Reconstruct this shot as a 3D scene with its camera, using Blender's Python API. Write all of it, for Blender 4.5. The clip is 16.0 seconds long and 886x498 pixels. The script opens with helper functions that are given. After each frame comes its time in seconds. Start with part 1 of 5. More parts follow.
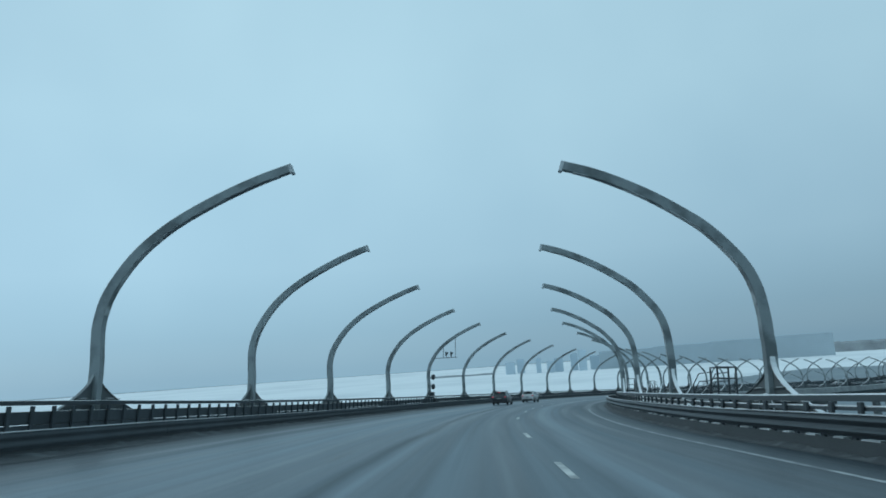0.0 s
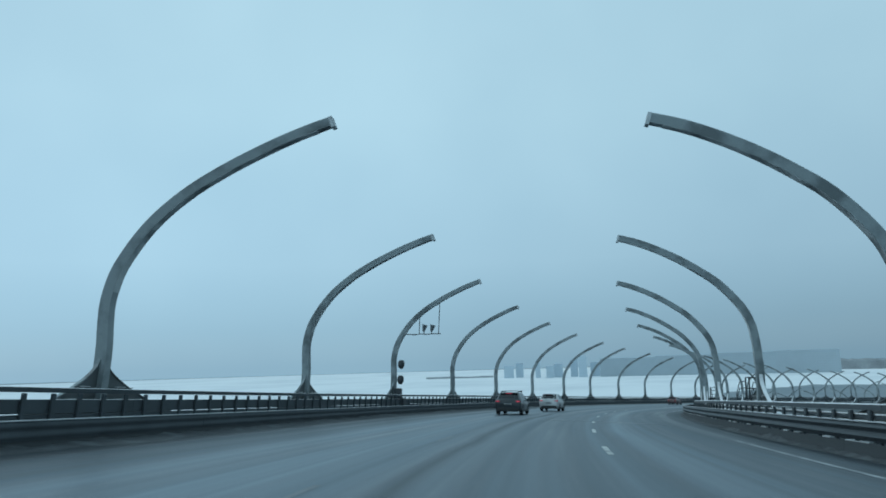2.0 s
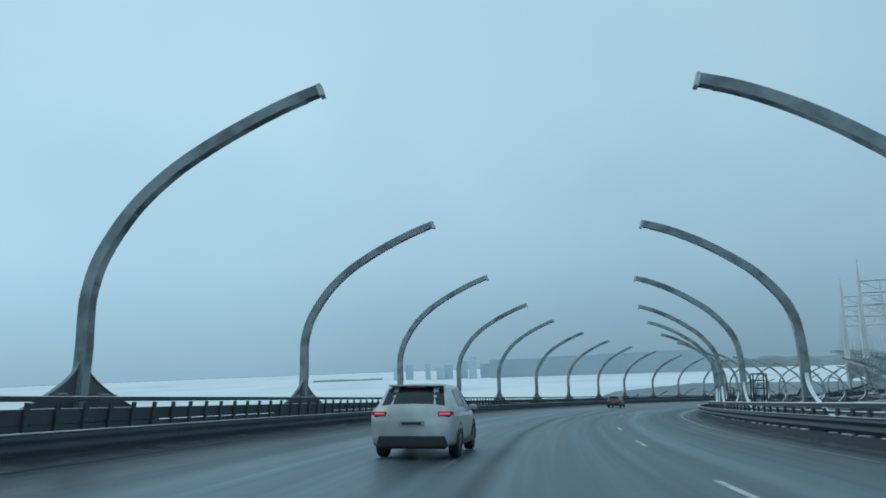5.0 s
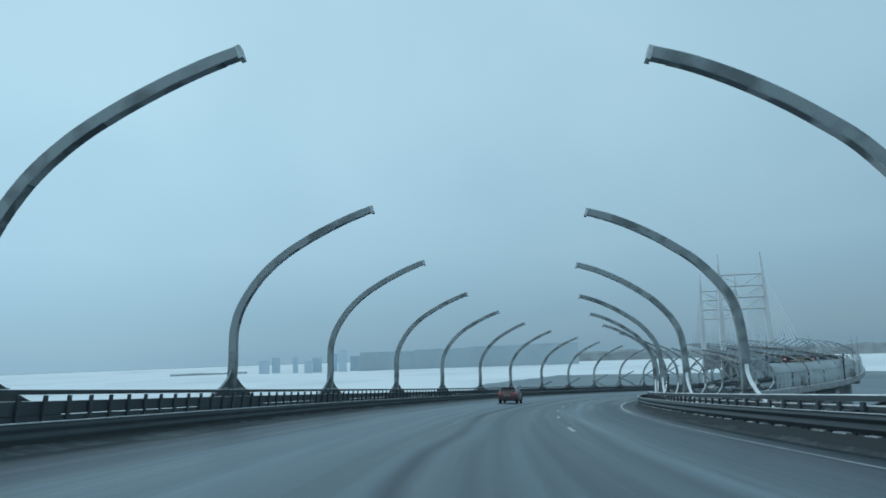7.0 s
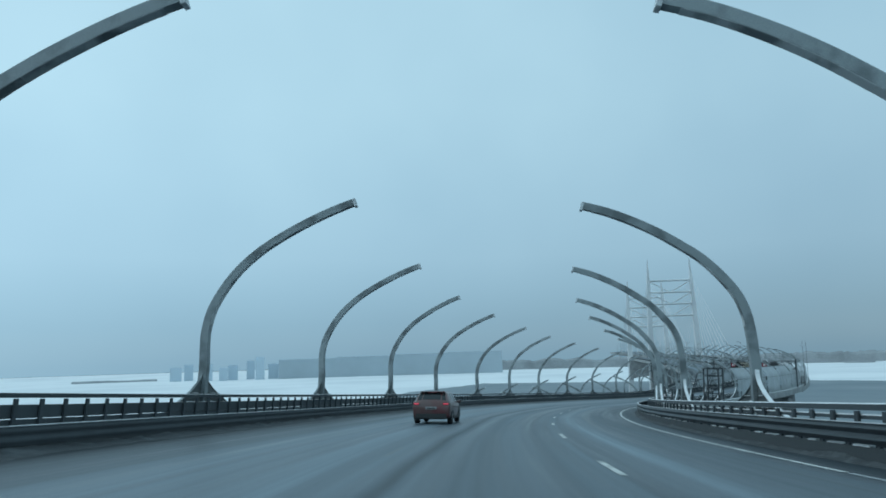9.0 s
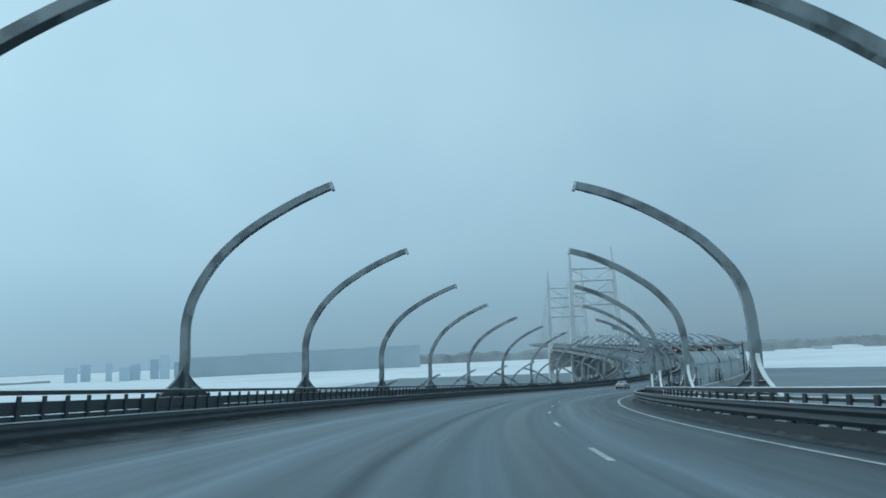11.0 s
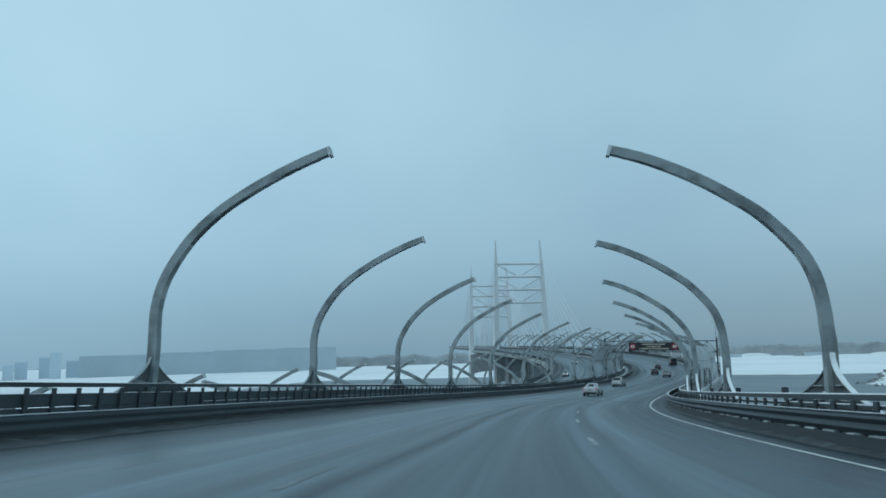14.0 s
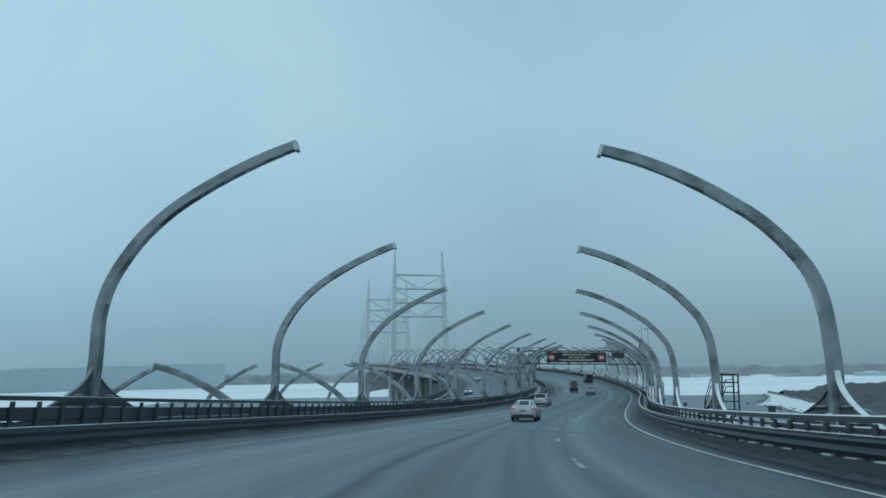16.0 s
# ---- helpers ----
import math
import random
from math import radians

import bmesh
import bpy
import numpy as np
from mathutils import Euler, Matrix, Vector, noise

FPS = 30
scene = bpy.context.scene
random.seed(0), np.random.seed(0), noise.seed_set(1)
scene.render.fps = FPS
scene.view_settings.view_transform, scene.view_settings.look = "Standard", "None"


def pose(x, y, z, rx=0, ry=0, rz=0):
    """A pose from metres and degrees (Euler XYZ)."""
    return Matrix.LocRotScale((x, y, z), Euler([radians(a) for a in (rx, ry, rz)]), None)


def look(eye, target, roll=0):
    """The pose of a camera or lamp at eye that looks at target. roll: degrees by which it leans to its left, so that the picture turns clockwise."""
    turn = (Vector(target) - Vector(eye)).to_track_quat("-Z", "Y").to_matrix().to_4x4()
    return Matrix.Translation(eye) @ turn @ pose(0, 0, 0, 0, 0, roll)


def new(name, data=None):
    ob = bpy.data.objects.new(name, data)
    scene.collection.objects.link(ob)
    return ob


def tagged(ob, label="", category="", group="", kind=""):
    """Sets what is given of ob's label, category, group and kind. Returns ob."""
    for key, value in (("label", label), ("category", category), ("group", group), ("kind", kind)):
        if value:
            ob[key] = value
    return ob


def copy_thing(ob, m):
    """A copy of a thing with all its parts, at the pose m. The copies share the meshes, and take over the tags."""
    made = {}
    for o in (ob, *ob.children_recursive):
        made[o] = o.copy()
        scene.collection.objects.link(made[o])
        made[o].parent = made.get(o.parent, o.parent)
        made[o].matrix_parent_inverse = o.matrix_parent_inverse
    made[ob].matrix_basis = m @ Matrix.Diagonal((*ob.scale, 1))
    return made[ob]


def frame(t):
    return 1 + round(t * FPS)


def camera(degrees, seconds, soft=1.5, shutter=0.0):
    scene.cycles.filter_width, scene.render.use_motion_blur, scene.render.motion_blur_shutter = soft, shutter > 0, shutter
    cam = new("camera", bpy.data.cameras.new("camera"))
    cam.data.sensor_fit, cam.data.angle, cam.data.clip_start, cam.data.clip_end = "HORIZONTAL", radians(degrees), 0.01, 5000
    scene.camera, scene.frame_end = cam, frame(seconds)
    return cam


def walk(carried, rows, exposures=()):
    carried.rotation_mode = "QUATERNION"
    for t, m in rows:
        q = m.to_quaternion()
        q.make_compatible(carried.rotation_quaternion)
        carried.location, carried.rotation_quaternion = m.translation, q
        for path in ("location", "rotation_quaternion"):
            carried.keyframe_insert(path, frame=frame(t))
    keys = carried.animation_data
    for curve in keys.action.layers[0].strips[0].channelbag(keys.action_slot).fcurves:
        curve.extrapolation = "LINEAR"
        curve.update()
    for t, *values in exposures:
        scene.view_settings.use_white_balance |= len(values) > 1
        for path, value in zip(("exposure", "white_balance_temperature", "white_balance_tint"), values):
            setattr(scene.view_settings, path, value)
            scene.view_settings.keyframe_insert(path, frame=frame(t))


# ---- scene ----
cam = camera(64.85, 16.0, soft=1.7)
PATH = [
    (0, pose(-3.13, -24.28, 1.12, 99.21, 3.95, -9.44)),
    (0.5, pose(-1.55, -15.60, 0.68, 99.69, 3.37, -8.89)),
    (1, pose(0.22, -7.11, 0.22, 99.70, 2.78, -9.32)),
    (1.5, pose(2.12, 1.31, -0.23, 99.71, 2.35, -9.57)),
    (2, pose(4.35, 9.76, -0.69, 99.30, 1.58, -9.57)),
    (2.5, pose(6.70, 18.06, -1.13, 99.18, 1.41, -10.35)),
    (3, pose(9.21, 26.24, -1.57, 99.19, 1.51, -11.08)),
    (3.5, pose(11.87, 34.37, -2.00, 99.23, 1.56, -12.26)),
    (4.1, pose(15.12, 44.09, -2.53, 99.24, 1.74, -14.04)),
    (4.7, pose(18.71, 53.65, -3.06, 99.26, 1.93, -16.79)),
    (5.3, pose(22.74, 63.01, -3.61, 99.27, 2.11, -20.03)),
    (6, pose(28.11, 73.62, -4.27, 99.28, 2.32, -23.78)),
    (6.5, pose(32.10, 81.12, -4.76, 98.82, 2.27, -26.56)),
    (7, pose(36.35, 88.51, -5.24, 98.37, 1.92, -28.80)),
    (7.5, pose(40.76, 95.71, -5.74, 98.28, 1.39, -30.53)),
    (8, pose(45.40, 102.77, -6.24, 98.80, 1.43, -32.17)),
    (8.5, pose(50.24, 109.71, -6.74, 99.39, 1.66, -33.71)),
    (9, pose(55.15, 116.64, -7.22, 98.87, 1.57, -34.97)),
    (9.6, pose(61.14, 124.78, -7.82, 98.72, 1.81, -36.81)),
    (10.2, pose(67.49, 132.60, -8.41, 98.58, 2.06, -38.87)),
    (10.8, pose(74.26, 140.14, -9.01, 98.43, 2.30, -40.98)),
    (11.5, pose(82.81, 148.66, -9.71, 98.26, 2.59, -43.29)),
    (12, pose(89.13, 154.77, -10.21, 99.51, 2.10, -45.07)),
    (12.5, pose(95.58, 160.66, -10.70, 100.15, 1.78, -46.33)),
    (13, pose(102.13, 166.29, -11.18, 100.57, 1.33, -46.44)),
    (13.5, pose(108.88, 171.78, -11.66, 99.65, 1.41, -46.86)),
    (14, pose(115.76, 177.04, -12.15, 98.36, 1.53, -48.13)),
    (14.5, pose(122.73, 182.15, -12.63, 98.40, 0.95, -50.07)),
    (15, pose(129.61, 187.05, -13.12, 99.38, 0.92, -51.62)),
    (15.5, pose(136.97, 192.00, -13.60, 99.50, 0.70, -53.77)),
    (16, pose(144.29, 196.65, -14.07, 99.75, 0.97, -56.34)),
]
walk(cam, PATH, ((0, -0.04), (1, -0.05), (2.5, 0.0), (3.5, 0.0), (7, 0.03), (8.5, 0.02), (9, 0.1), (11.5, 0.1), (12.3, 0.05), (14, 0.05), (16, 0.0)))

# ---- light ----
world = bpy.data.worlds.new("overcast")
scene.world = world
world.use_nodes = True
wn, wl = world.node_tree.nodes, world.node_tree.links
wn.clear()


def link(nt, a, b):
    nt.links.new(a, b)


w_out = wn.new("ShaderNodeOutputWorld")
w_bg = wn.new("ShaderNodeBackground")
w_co = wn.new("ShaderNodeTexCoord")
w_sep = wn.new("ShaderNodeSeparateXYZ")
w_ramp = wn.new("ShaderNodeValToRGB")
w_sky = wn.new("ShaderNodeTexSky")
w_sky.sky_type, w_sky.sun_disc = "NISHITA", False
w_sky.sun_elevation, w_sky.sun_rotation = radians(38), radians(-70)
w_cloud = wn.new("ShaderNodeTexNoise")
w_cloud.inputs["Scale"].default_value = 1.6
w_cloud.inputs["Detail"].default_value = 4
w_mul = wn.new("ShaderNodeMix")
w_mul.data_type, w_mul.blend_type = "RGBA", "MULTIPLY"
w_mul.inputs["Factor"].default_value = 1.0
w_cr = wn.new("ShaderNodeValToRGB")
w_cr.color_ramp.elements[0].position, w_cr.color_ramp.elements[1].position = 0.3, 0.72
w_cr.color_ramp.elements[0].color = (0.80, 0.84, 0.87, 1)
w_cr.color_ramp.elements[1].color = (1.04, 1.03, 1.02, 1)
# cloud cover by height above the horizon
stops = ((0.0, (0.238, 0.425, 0.56)), (0.05, (0.252, 0.448, 0.59)), (0.14, (0.342, 0.555, 0.688)), (0.34, (0.392, 0.617, 0.735)), (1.0, (0.398, 0.615, 0.724)))
el = w_ramp.color_ramp.elements
while len(el) < len(stops):
    el.new(0.5)
for e, (pos, c) in zip(el, stops):
    e.position, e.color = pos, (*c, 1)
# the cloud is thinner towards the west
w_dot = wn.new("ShaderNodeVectorMath")
w_dot.operation = "DOT_PRODUCT"
w_dot.inputs[1].default_value = (-0.83, 0.20, 1.1)
w_map = wn.new("ShaderNodeMapRange")
w_map.inputs["From Min"].default_value, w_map.inputs["From Max"].default_value = -0.9, 0.55
w_map.inputs["To Min"].default_value, w_map.inputs["To Max"].default_value = 0.61, 1.16
w_mul2 = wn.new("ShaderNodeMix")
w_mul2.data_type, w_mul2.blend_type = "RGBA", "MULTIPLY"
w_mul2.inputs["Factor"].default_value = 1.0
w_mix = wn.new("ShaderNodeMix")
w_mix.data_type = "RGBA"
w_mix.inputs["Factor"].default_value = 0.012
nt = world.node_tree
link(nt, w_co.outputs["Generated"], w_sep.inputs[0])
link(nt, w_sep.outputs["Z"], w_ramp.inputs["Fac"])
link(nt, w_co.outputs["Generated"], w_cloud.inputs["Vector"])
link(nt, w_cloud.outputs["Fac"], w_cr.inputs["Fac"])
link(nt, w_ramp.outputs["Color"], w_mul.inputs["A"])
link(nt, w_cr.outputs["Color"], w_mul.inputs["B"])
link(nt, w_co.outputs["Generated"], w_dot.inputs[0])
link(nt, w_dot.outputs["Value"], w_map.inputs["Value"])
link(nt, w_mul.outputs["Result"], w_mul2.inputs["A"])
link(nt, w_map.outputs["Result"], w_mul2.inputs["B"])
w_low = wn.new("ShaderNodeMapRange")
w_low.inputs["From Min"].default_value, w_low.inputs["From Max"].default_value = 0.06, 0.42
w_low.inputs["To Min"].default_value, w_low.inputs["To Max"].default_value = 1.0, 0.35
link(nt, w_sep.outputs["Z"], w_low.inputs["Value"])
link(nt, w_low.outputs["Result"], w_mul2.inputs["Factor"])
link(nt, w_mul2.outputs["Result"], w_mix.inputs["A"])
link(nt, w_sky.outputs["Color"], w_mix.inputs["B"])
link(nt, w_mix.outputs["Result"], w_bg.inputs["Color"])
link(nt, w_bg.outputs["Background"], w_out.inputs["Surface"])
w_bg.inputs["Strength"].default_value = 1.0

sun = new("sun", bpy.data.lights.new("sun", "SUN"))
sun.data.energy, sun.data.angle, sun.data.color = 0.5, radians(40), (0.82, 0.95, 1.0)
sun.matrix_world = look((-60, 30, 60), (0, 0, 0))

# ---- materials ----


def material(name, base, rough=0.6, metal=0.0, var=0.25, scale=3.0, fine=40.0, bump=0.15, dirt=None, dirt_amount=0.45, coat=0.0, emission=None, obj_var=0.0, edge=None):
    """A surface with stains at a large scale and grain at a small one."""
    m = bpy.data.materials.new(name)
    m.use_nodes = True
    t = m.node_tree
    n = t.nodes
    b = n["Principled BSDF"]
    co = n.new("ShaderNodeTexCoord")
    big = n.new("ShaderNodeTexNoise")
    big.inputs["Scale"].default_value, big.inputs["Detail"].default_value = scale, 5
    small = n.new("ShaderNodeTexNoise")
    small.inputs["Scale"].default_value, small.inputs["Detail"].default_value = fine, 3
    ramp = n.new("ShaderNodeValToRGB")
    d = dirt or tuple(c * (1 - var) for c in base)
    lo_e, hi_e = edge or (0.13, 0.2)
    ramp.color_ramp.elements[0].position, ramp.color_ramp.elements[1].position = dirt_amount - lo_e, dirt_amount + hi_e
    ramp.color_ramp.elements[0].color, ramp.color_ramp.elements[1].color = (*d, 1), (*base, 1)
    mul = n.new("ShaderNodeMix")
    mul.data_type, mul.blend_type = "RGBA", "MULTIPLY"
    mul.inputs["Factor"].default_value = 1
    grain = n.new("ShaderNodeMapRange")
    grain.inputs["To Min"].default_value, grain.inputs["To Max"].default_value = 1 - var * 0.6, 1 + var * 0.4
    rr = n.new("ShaderNodeMapRange")
    rr.inputs["To Min"].default_value, rr.inputs["To Max"].default_value = max(rough - 0.15, 0.02), min(rough + 0.15, 1)
    bp = n.new("ShaderNodeBump")
    bp.inputs["Strength"].default_value, bp.inputs["Distance"].default_value = bump, 0.02
    for noise_node in (big, small):
        link(t, co.outputs["Object"], noise_node.inputs["Vector"])
    link(t, big.outputs["Fac"], ramp.inputs["Fac"])
    link(t, small.outputs["Fac"], grain.inputs["Value"])
    link(t, ramp.outputs["Color"], mul.inputs["A"])
    link(t, grain.outputs["Result"], mul.inputs["B"])
    last = mul.outputs["Result"]
    if obj_var:
        inf = n.new("ShaderNodeObjectInfo")
        big.noise_dimensions = "4D"
        ws = n.new("ShaderNodeMath")
        ws.operation = "MULTIPLY"
        ws.inputs[1].default_value = 60.0
        link(t, inf.outputs["Random"], ws.inputs[0])
        link(t, ws.outputs["Value"], big.inputs["W"])
        orr = n.new("ShaderNodeMapRange")
        orr.inputs["To Min"].default_value, orr.inputs["To Max"].default_value = 1 - obj_var, 1 + obj_var
        m3 = n.new("ShaderNodeMix")
        m3.data_type, m3.blend_type = "RGBA", "MULTIPLY"
        m3.inputs["Factor"].default_value = 1
        link(t, inf.outputs["Random"], orr.inputs["Value"])
        link(t, last, m3.inputs["A"])
        link(t, orr.outputs["Result"], m3.inputs["B"])
        last = m3.outputs["Result"]
    link(t, last, b.inputs["Base Color"])
    link(t, big.outputs["Fac"], rr.inputs["Value"])
    link(t, rr.outputs["Result"], b.inputs["Roughness"])
    link(t, small.outputs["Fac"], bp.inputs["Height"])
    link(t, bp.outputs["Normal"], b.inputs["Normal"])
    b.inputs["Metallic"].default_value = metal
    b.inputs["Coat Weight"].default_value = coat
    if emission:
        b.inputs["Emission Color"].default_value, b.inputs["Emission Strength"].default_value = (*emission[:3], 1), emission[3]
    return m


STEEL = material("arch_paint", (0.275, 0.315, 0.325), 0.5, 0.0, 0.35, 0.9, 30, 0.08, dirt=(0.13, 0.152, 0.158), dirt_amount=0.44, obj_var=0.08, edge=(0.06, 0.1))
# stained arch paint, lightened to offset the shade under the beam
STEEL_LIFTED = material("lightened_soffit_paint", (0.47, 0.505, 0.51), 0.6, 0.0, 0.3, 0.8, 30, 0.1, dirt=(0.15, 0.17, 0.178), dirt_amount=0.48, obj_var=0.1, edge=(0.05, 0.06))
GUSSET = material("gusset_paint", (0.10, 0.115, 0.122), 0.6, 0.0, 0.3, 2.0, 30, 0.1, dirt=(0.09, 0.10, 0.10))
SNOWED = material("snow_dusted_steel", (0.62, 0.65, 0.66), 0.7, 0.0, 0.2, 2.5, 30, 0.2, dirt=(0.40, 0.42, 0.43), dirt_amount=0.4)
SNOW = material("old_snow", (0.80, 0.82, 0.83), 0.8, 0.0, 0.15, 1.0, 12, 0.4)
GALV = material("galvanised_steel", (0.056, 0.068, 0.077), 0.5, 0.2, 0.3, 1.2, 40, 0.1, dirt=(0.036, 0.045, 0.051), dirt_amount=0.48, obj_var=0.08)
RAILING = material("railing_paint", (0.054, 0.066, 0.074), 0.55, 0.0, 0.3, 1.5, 40, 0.1, dirt=(0.044, 0.054, 0.06), obj_var=0.06)
# left-hand steel, coloured paler than the right to stand for spray haze
HAZED_STEEL = material("spray_hazed_steel", (0.066, 0.08, 0.09), 0.75, 0.0, 0.3, 1.0, 30, 0.2, dirt=(0.046, 0.056, 0.063), dirt_amount=0.48, obj_var=0.05)
WALK_SNOW = material("trodden_snow", (0.66, 0.69, 0.70), 0.8, 0.0, 0.25, 0.5, 10, 0.5, dirt=(0.25, 0.26, 0.265), dirt_amount=0.42)
DARK = material("dark_steel", (0.06, 0.065, 0.07), 0.55, 0.2, 0.3, 2.0, 40, 0.1)
CONCRETE = material("concrete", (0.42, 0.43, 0.43), 0.85, 0.0, 0.25, 0.35, 20, 0.25, dirt=(0.28, 0.29, 0.29), dirt_amount=0.48)
MARK = material("road_marking_paint", (0.62, 0.63, 0.60), 0.5, 0.0, 0.25, 1.5, 18, 0.2, dirt=(0.22, 0.23, 0.23), dirt_amount=0.40)

MARK_FADED = material("faded_marking_paint", (0.40, 0.42, 0.43), 0.5, 0.0, 0.3, 1.3, 18, 0.2, dirt=(0.12, 0.135, 0.145), dirt_amount=0.46)
MARK_WORN = material("worn_marking_paint", (0.20, 0.22, 0.235), 0.5, 0.0, 0.3, 1.2, 18, 0.2, dirt=(0.09, 0.105, 0.115), dirt_amount=0.5)

HEADING = [12.62, 16.17, 19.07, 21.57, 24.31, 27.37, 30.41, 33.29, 36.07, 38.95, 41.92, 45.04, 48.36, 51.64, 54.58, 57.16, 59.98, 63.01, 65.99, 68.46, 70.41, 71.63, 72.25, 72.54, 70.7, 68.4, 65.9, 63.3, 60.6, 57.8]
GRADE = [-3.03, -2.97, -2.98, -3.04, -3.12, -3.23, -3.3, -3.31, -3.29, -3.3, -3.31, -3.22, -3.13, -3.16, -3.2, -3.16, -3.13, -3.03, -2.74, -2.35, -1.89, -1.39, -0.91, -0.49, -0.11, 0.3, 0.7, 1.1, 1.5, 1.9]
BANK = [4.6, 3.88, 3.48, 3.23, 3.19, 3.22, 3.29, 3.24, 3.3, 3.28, 3.23, 3.21, 3.18, 3.09, 3.08, 3.19, 3.24, 3.26, 2.88, 2.43, 1.98, 1.63, 1.43, 1.34, 1.32, 1.35, 1.4, 1.0, 0.5, 0.0]
STEP = 16.128


def wet_road():
    """Wet asphalt with slush left in streaks between the wheel tracks; the UV map holds metres across and along."""
    m = bpy.data.materials.new("wet_asphalt")
    m.use_nodes = True
    t = m.node_tree
    n = t.nodes
    b = n["Principled BSDF"]
    uv = n.new("ShaderNodeUVMap")
    uv.uv_map = "metres"
    mp = n.new("ShaderNodeMapping")
    mp.inputs["Scale"].default_value = (1.0, 0.02, 1)
    streak = n.new("ShaderNodeTexNoise")
    streak.inputs["Scale"].default_value, streak.inputs["Detail"].default_value = 0.9, 6
    mp2 = n.new("ShaderNodeMapping")
    mp2.inputs["Scale"].default_value = (7.0, 0.05, 1)
    patch = n.new("ShaderNodeTexNoise")
    patch.inputs["Scale"].default_value, patch.inputs["Detail"].default_value = 0.5, 5
    grit = n.new("ShaderNodeTexNoise")
    grit.inputs["Scale"].default_value, grit.inputs["Detail"].default_value = 60, 2
    ramp = n.new("ShaderNodeValToRGB")
    ramp.color_ramp.elements[0].position, ramp.color_ramp.elements[1].position = 0.42, 0.68
    ramp.color_ramp.elements[0].color, ramp.color_ramp.elements[1].color = (0.041, 0.060, 0.076, 1), (0.118, 0.155, 0.180, 1)
    pr = n.new("ShaderNodeMapRange")
    pr.inputs["From Min"].default_value, pr.inputs["From Max"].default_value = 0.3, 0.7
    pr.inputs["To Min"].default_value, pr.inputs["To Max"].default_value = 0.76, 1.24
    mul = n.new("ShaderNodeMix")
    mul.data_type, mul.blend_type = "RGBA", "MULTIPLY"
    mul.inputs["Factor"].default_value = 1
    rr = n.new("ShaderNodeMapRange")
    rr.inputs["From Min"].default_value, rr.inputs["From Max"].default_value = 0.35, 0.7
    rr.inputs["To Min"].default_value, rr.inputs["To Max"].default_value = 0.34, 0.62
    bp = n.new("ShaderNodeBump")
    bp.inputs["Strength"].default_value, bp.inputs["Distance"].default_value = 0.25, 0.01
    # factors across the carriageway: wheel tracks, slush ridges, painted shade and spray haze
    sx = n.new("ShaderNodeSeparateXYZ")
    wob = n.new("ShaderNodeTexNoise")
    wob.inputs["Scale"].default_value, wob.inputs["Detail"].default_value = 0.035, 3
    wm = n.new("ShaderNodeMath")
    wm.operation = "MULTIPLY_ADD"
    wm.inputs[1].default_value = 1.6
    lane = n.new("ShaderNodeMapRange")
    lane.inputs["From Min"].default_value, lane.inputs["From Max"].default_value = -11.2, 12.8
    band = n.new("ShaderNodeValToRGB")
    # below -5: shade painted on the left shoulder; -4.3 to -1.9: spray haze
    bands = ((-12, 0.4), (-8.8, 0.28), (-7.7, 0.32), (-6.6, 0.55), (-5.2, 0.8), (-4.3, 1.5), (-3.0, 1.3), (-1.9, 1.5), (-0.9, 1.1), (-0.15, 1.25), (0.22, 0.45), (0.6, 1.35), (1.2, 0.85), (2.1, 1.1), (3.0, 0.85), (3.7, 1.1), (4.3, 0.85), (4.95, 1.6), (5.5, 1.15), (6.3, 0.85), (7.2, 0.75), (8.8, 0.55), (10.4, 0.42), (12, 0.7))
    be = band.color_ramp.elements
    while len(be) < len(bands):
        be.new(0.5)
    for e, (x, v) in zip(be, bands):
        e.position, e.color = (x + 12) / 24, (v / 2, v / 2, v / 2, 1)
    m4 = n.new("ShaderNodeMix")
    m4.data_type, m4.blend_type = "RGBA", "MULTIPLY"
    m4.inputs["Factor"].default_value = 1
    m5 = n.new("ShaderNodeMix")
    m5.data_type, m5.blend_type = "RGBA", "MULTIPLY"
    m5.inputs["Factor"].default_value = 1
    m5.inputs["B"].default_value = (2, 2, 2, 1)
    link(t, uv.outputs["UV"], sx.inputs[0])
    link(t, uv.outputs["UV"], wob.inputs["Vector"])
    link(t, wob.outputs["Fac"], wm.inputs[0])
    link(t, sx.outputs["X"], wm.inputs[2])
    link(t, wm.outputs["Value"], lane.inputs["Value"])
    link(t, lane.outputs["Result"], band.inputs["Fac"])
    link(t, uv.outputs["UV"], mp.inputs["Vector"])
    link(t, uv.outputs["UV"], mp2.inputs["Vector"])
    link(t, mp.outputs["Vector"], streak.inputs["Vector"])
    link(t, mp2.outputs["Vector"], patch.inputs["Vector"])
    link(t, uv.outputs["UV"], grit.inputs["Vector"])
    link(t, streak.outputs["Fac"], ramp.inputs["Fac"])
    link(t, patch.outputs["Fac"], pr.inputs["Value"])
    link(t, ramp.outputs["Color"], mul.inputs["A"])
    link(t, pr.outputs["Result"], mul.inputs["B"])
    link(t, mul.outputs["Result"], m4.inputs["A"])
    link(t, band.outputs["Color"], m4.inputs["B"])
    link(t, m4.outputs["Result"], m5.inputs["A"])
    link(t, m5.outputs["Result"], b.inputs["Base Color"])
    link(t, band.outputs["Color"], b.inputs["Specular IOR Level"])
    link(t, streak.outputs["Fac"], rr.inputs["Value"])
    link(t, rr.outputs["Result"], b.inputs["Roughness"])
    link(t, grit.outputs["Fac"], bp.inputs["Height"])
    link(t, bp.outputs["Normal"], b.inputs["Normal"])
    return m


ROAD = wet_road()

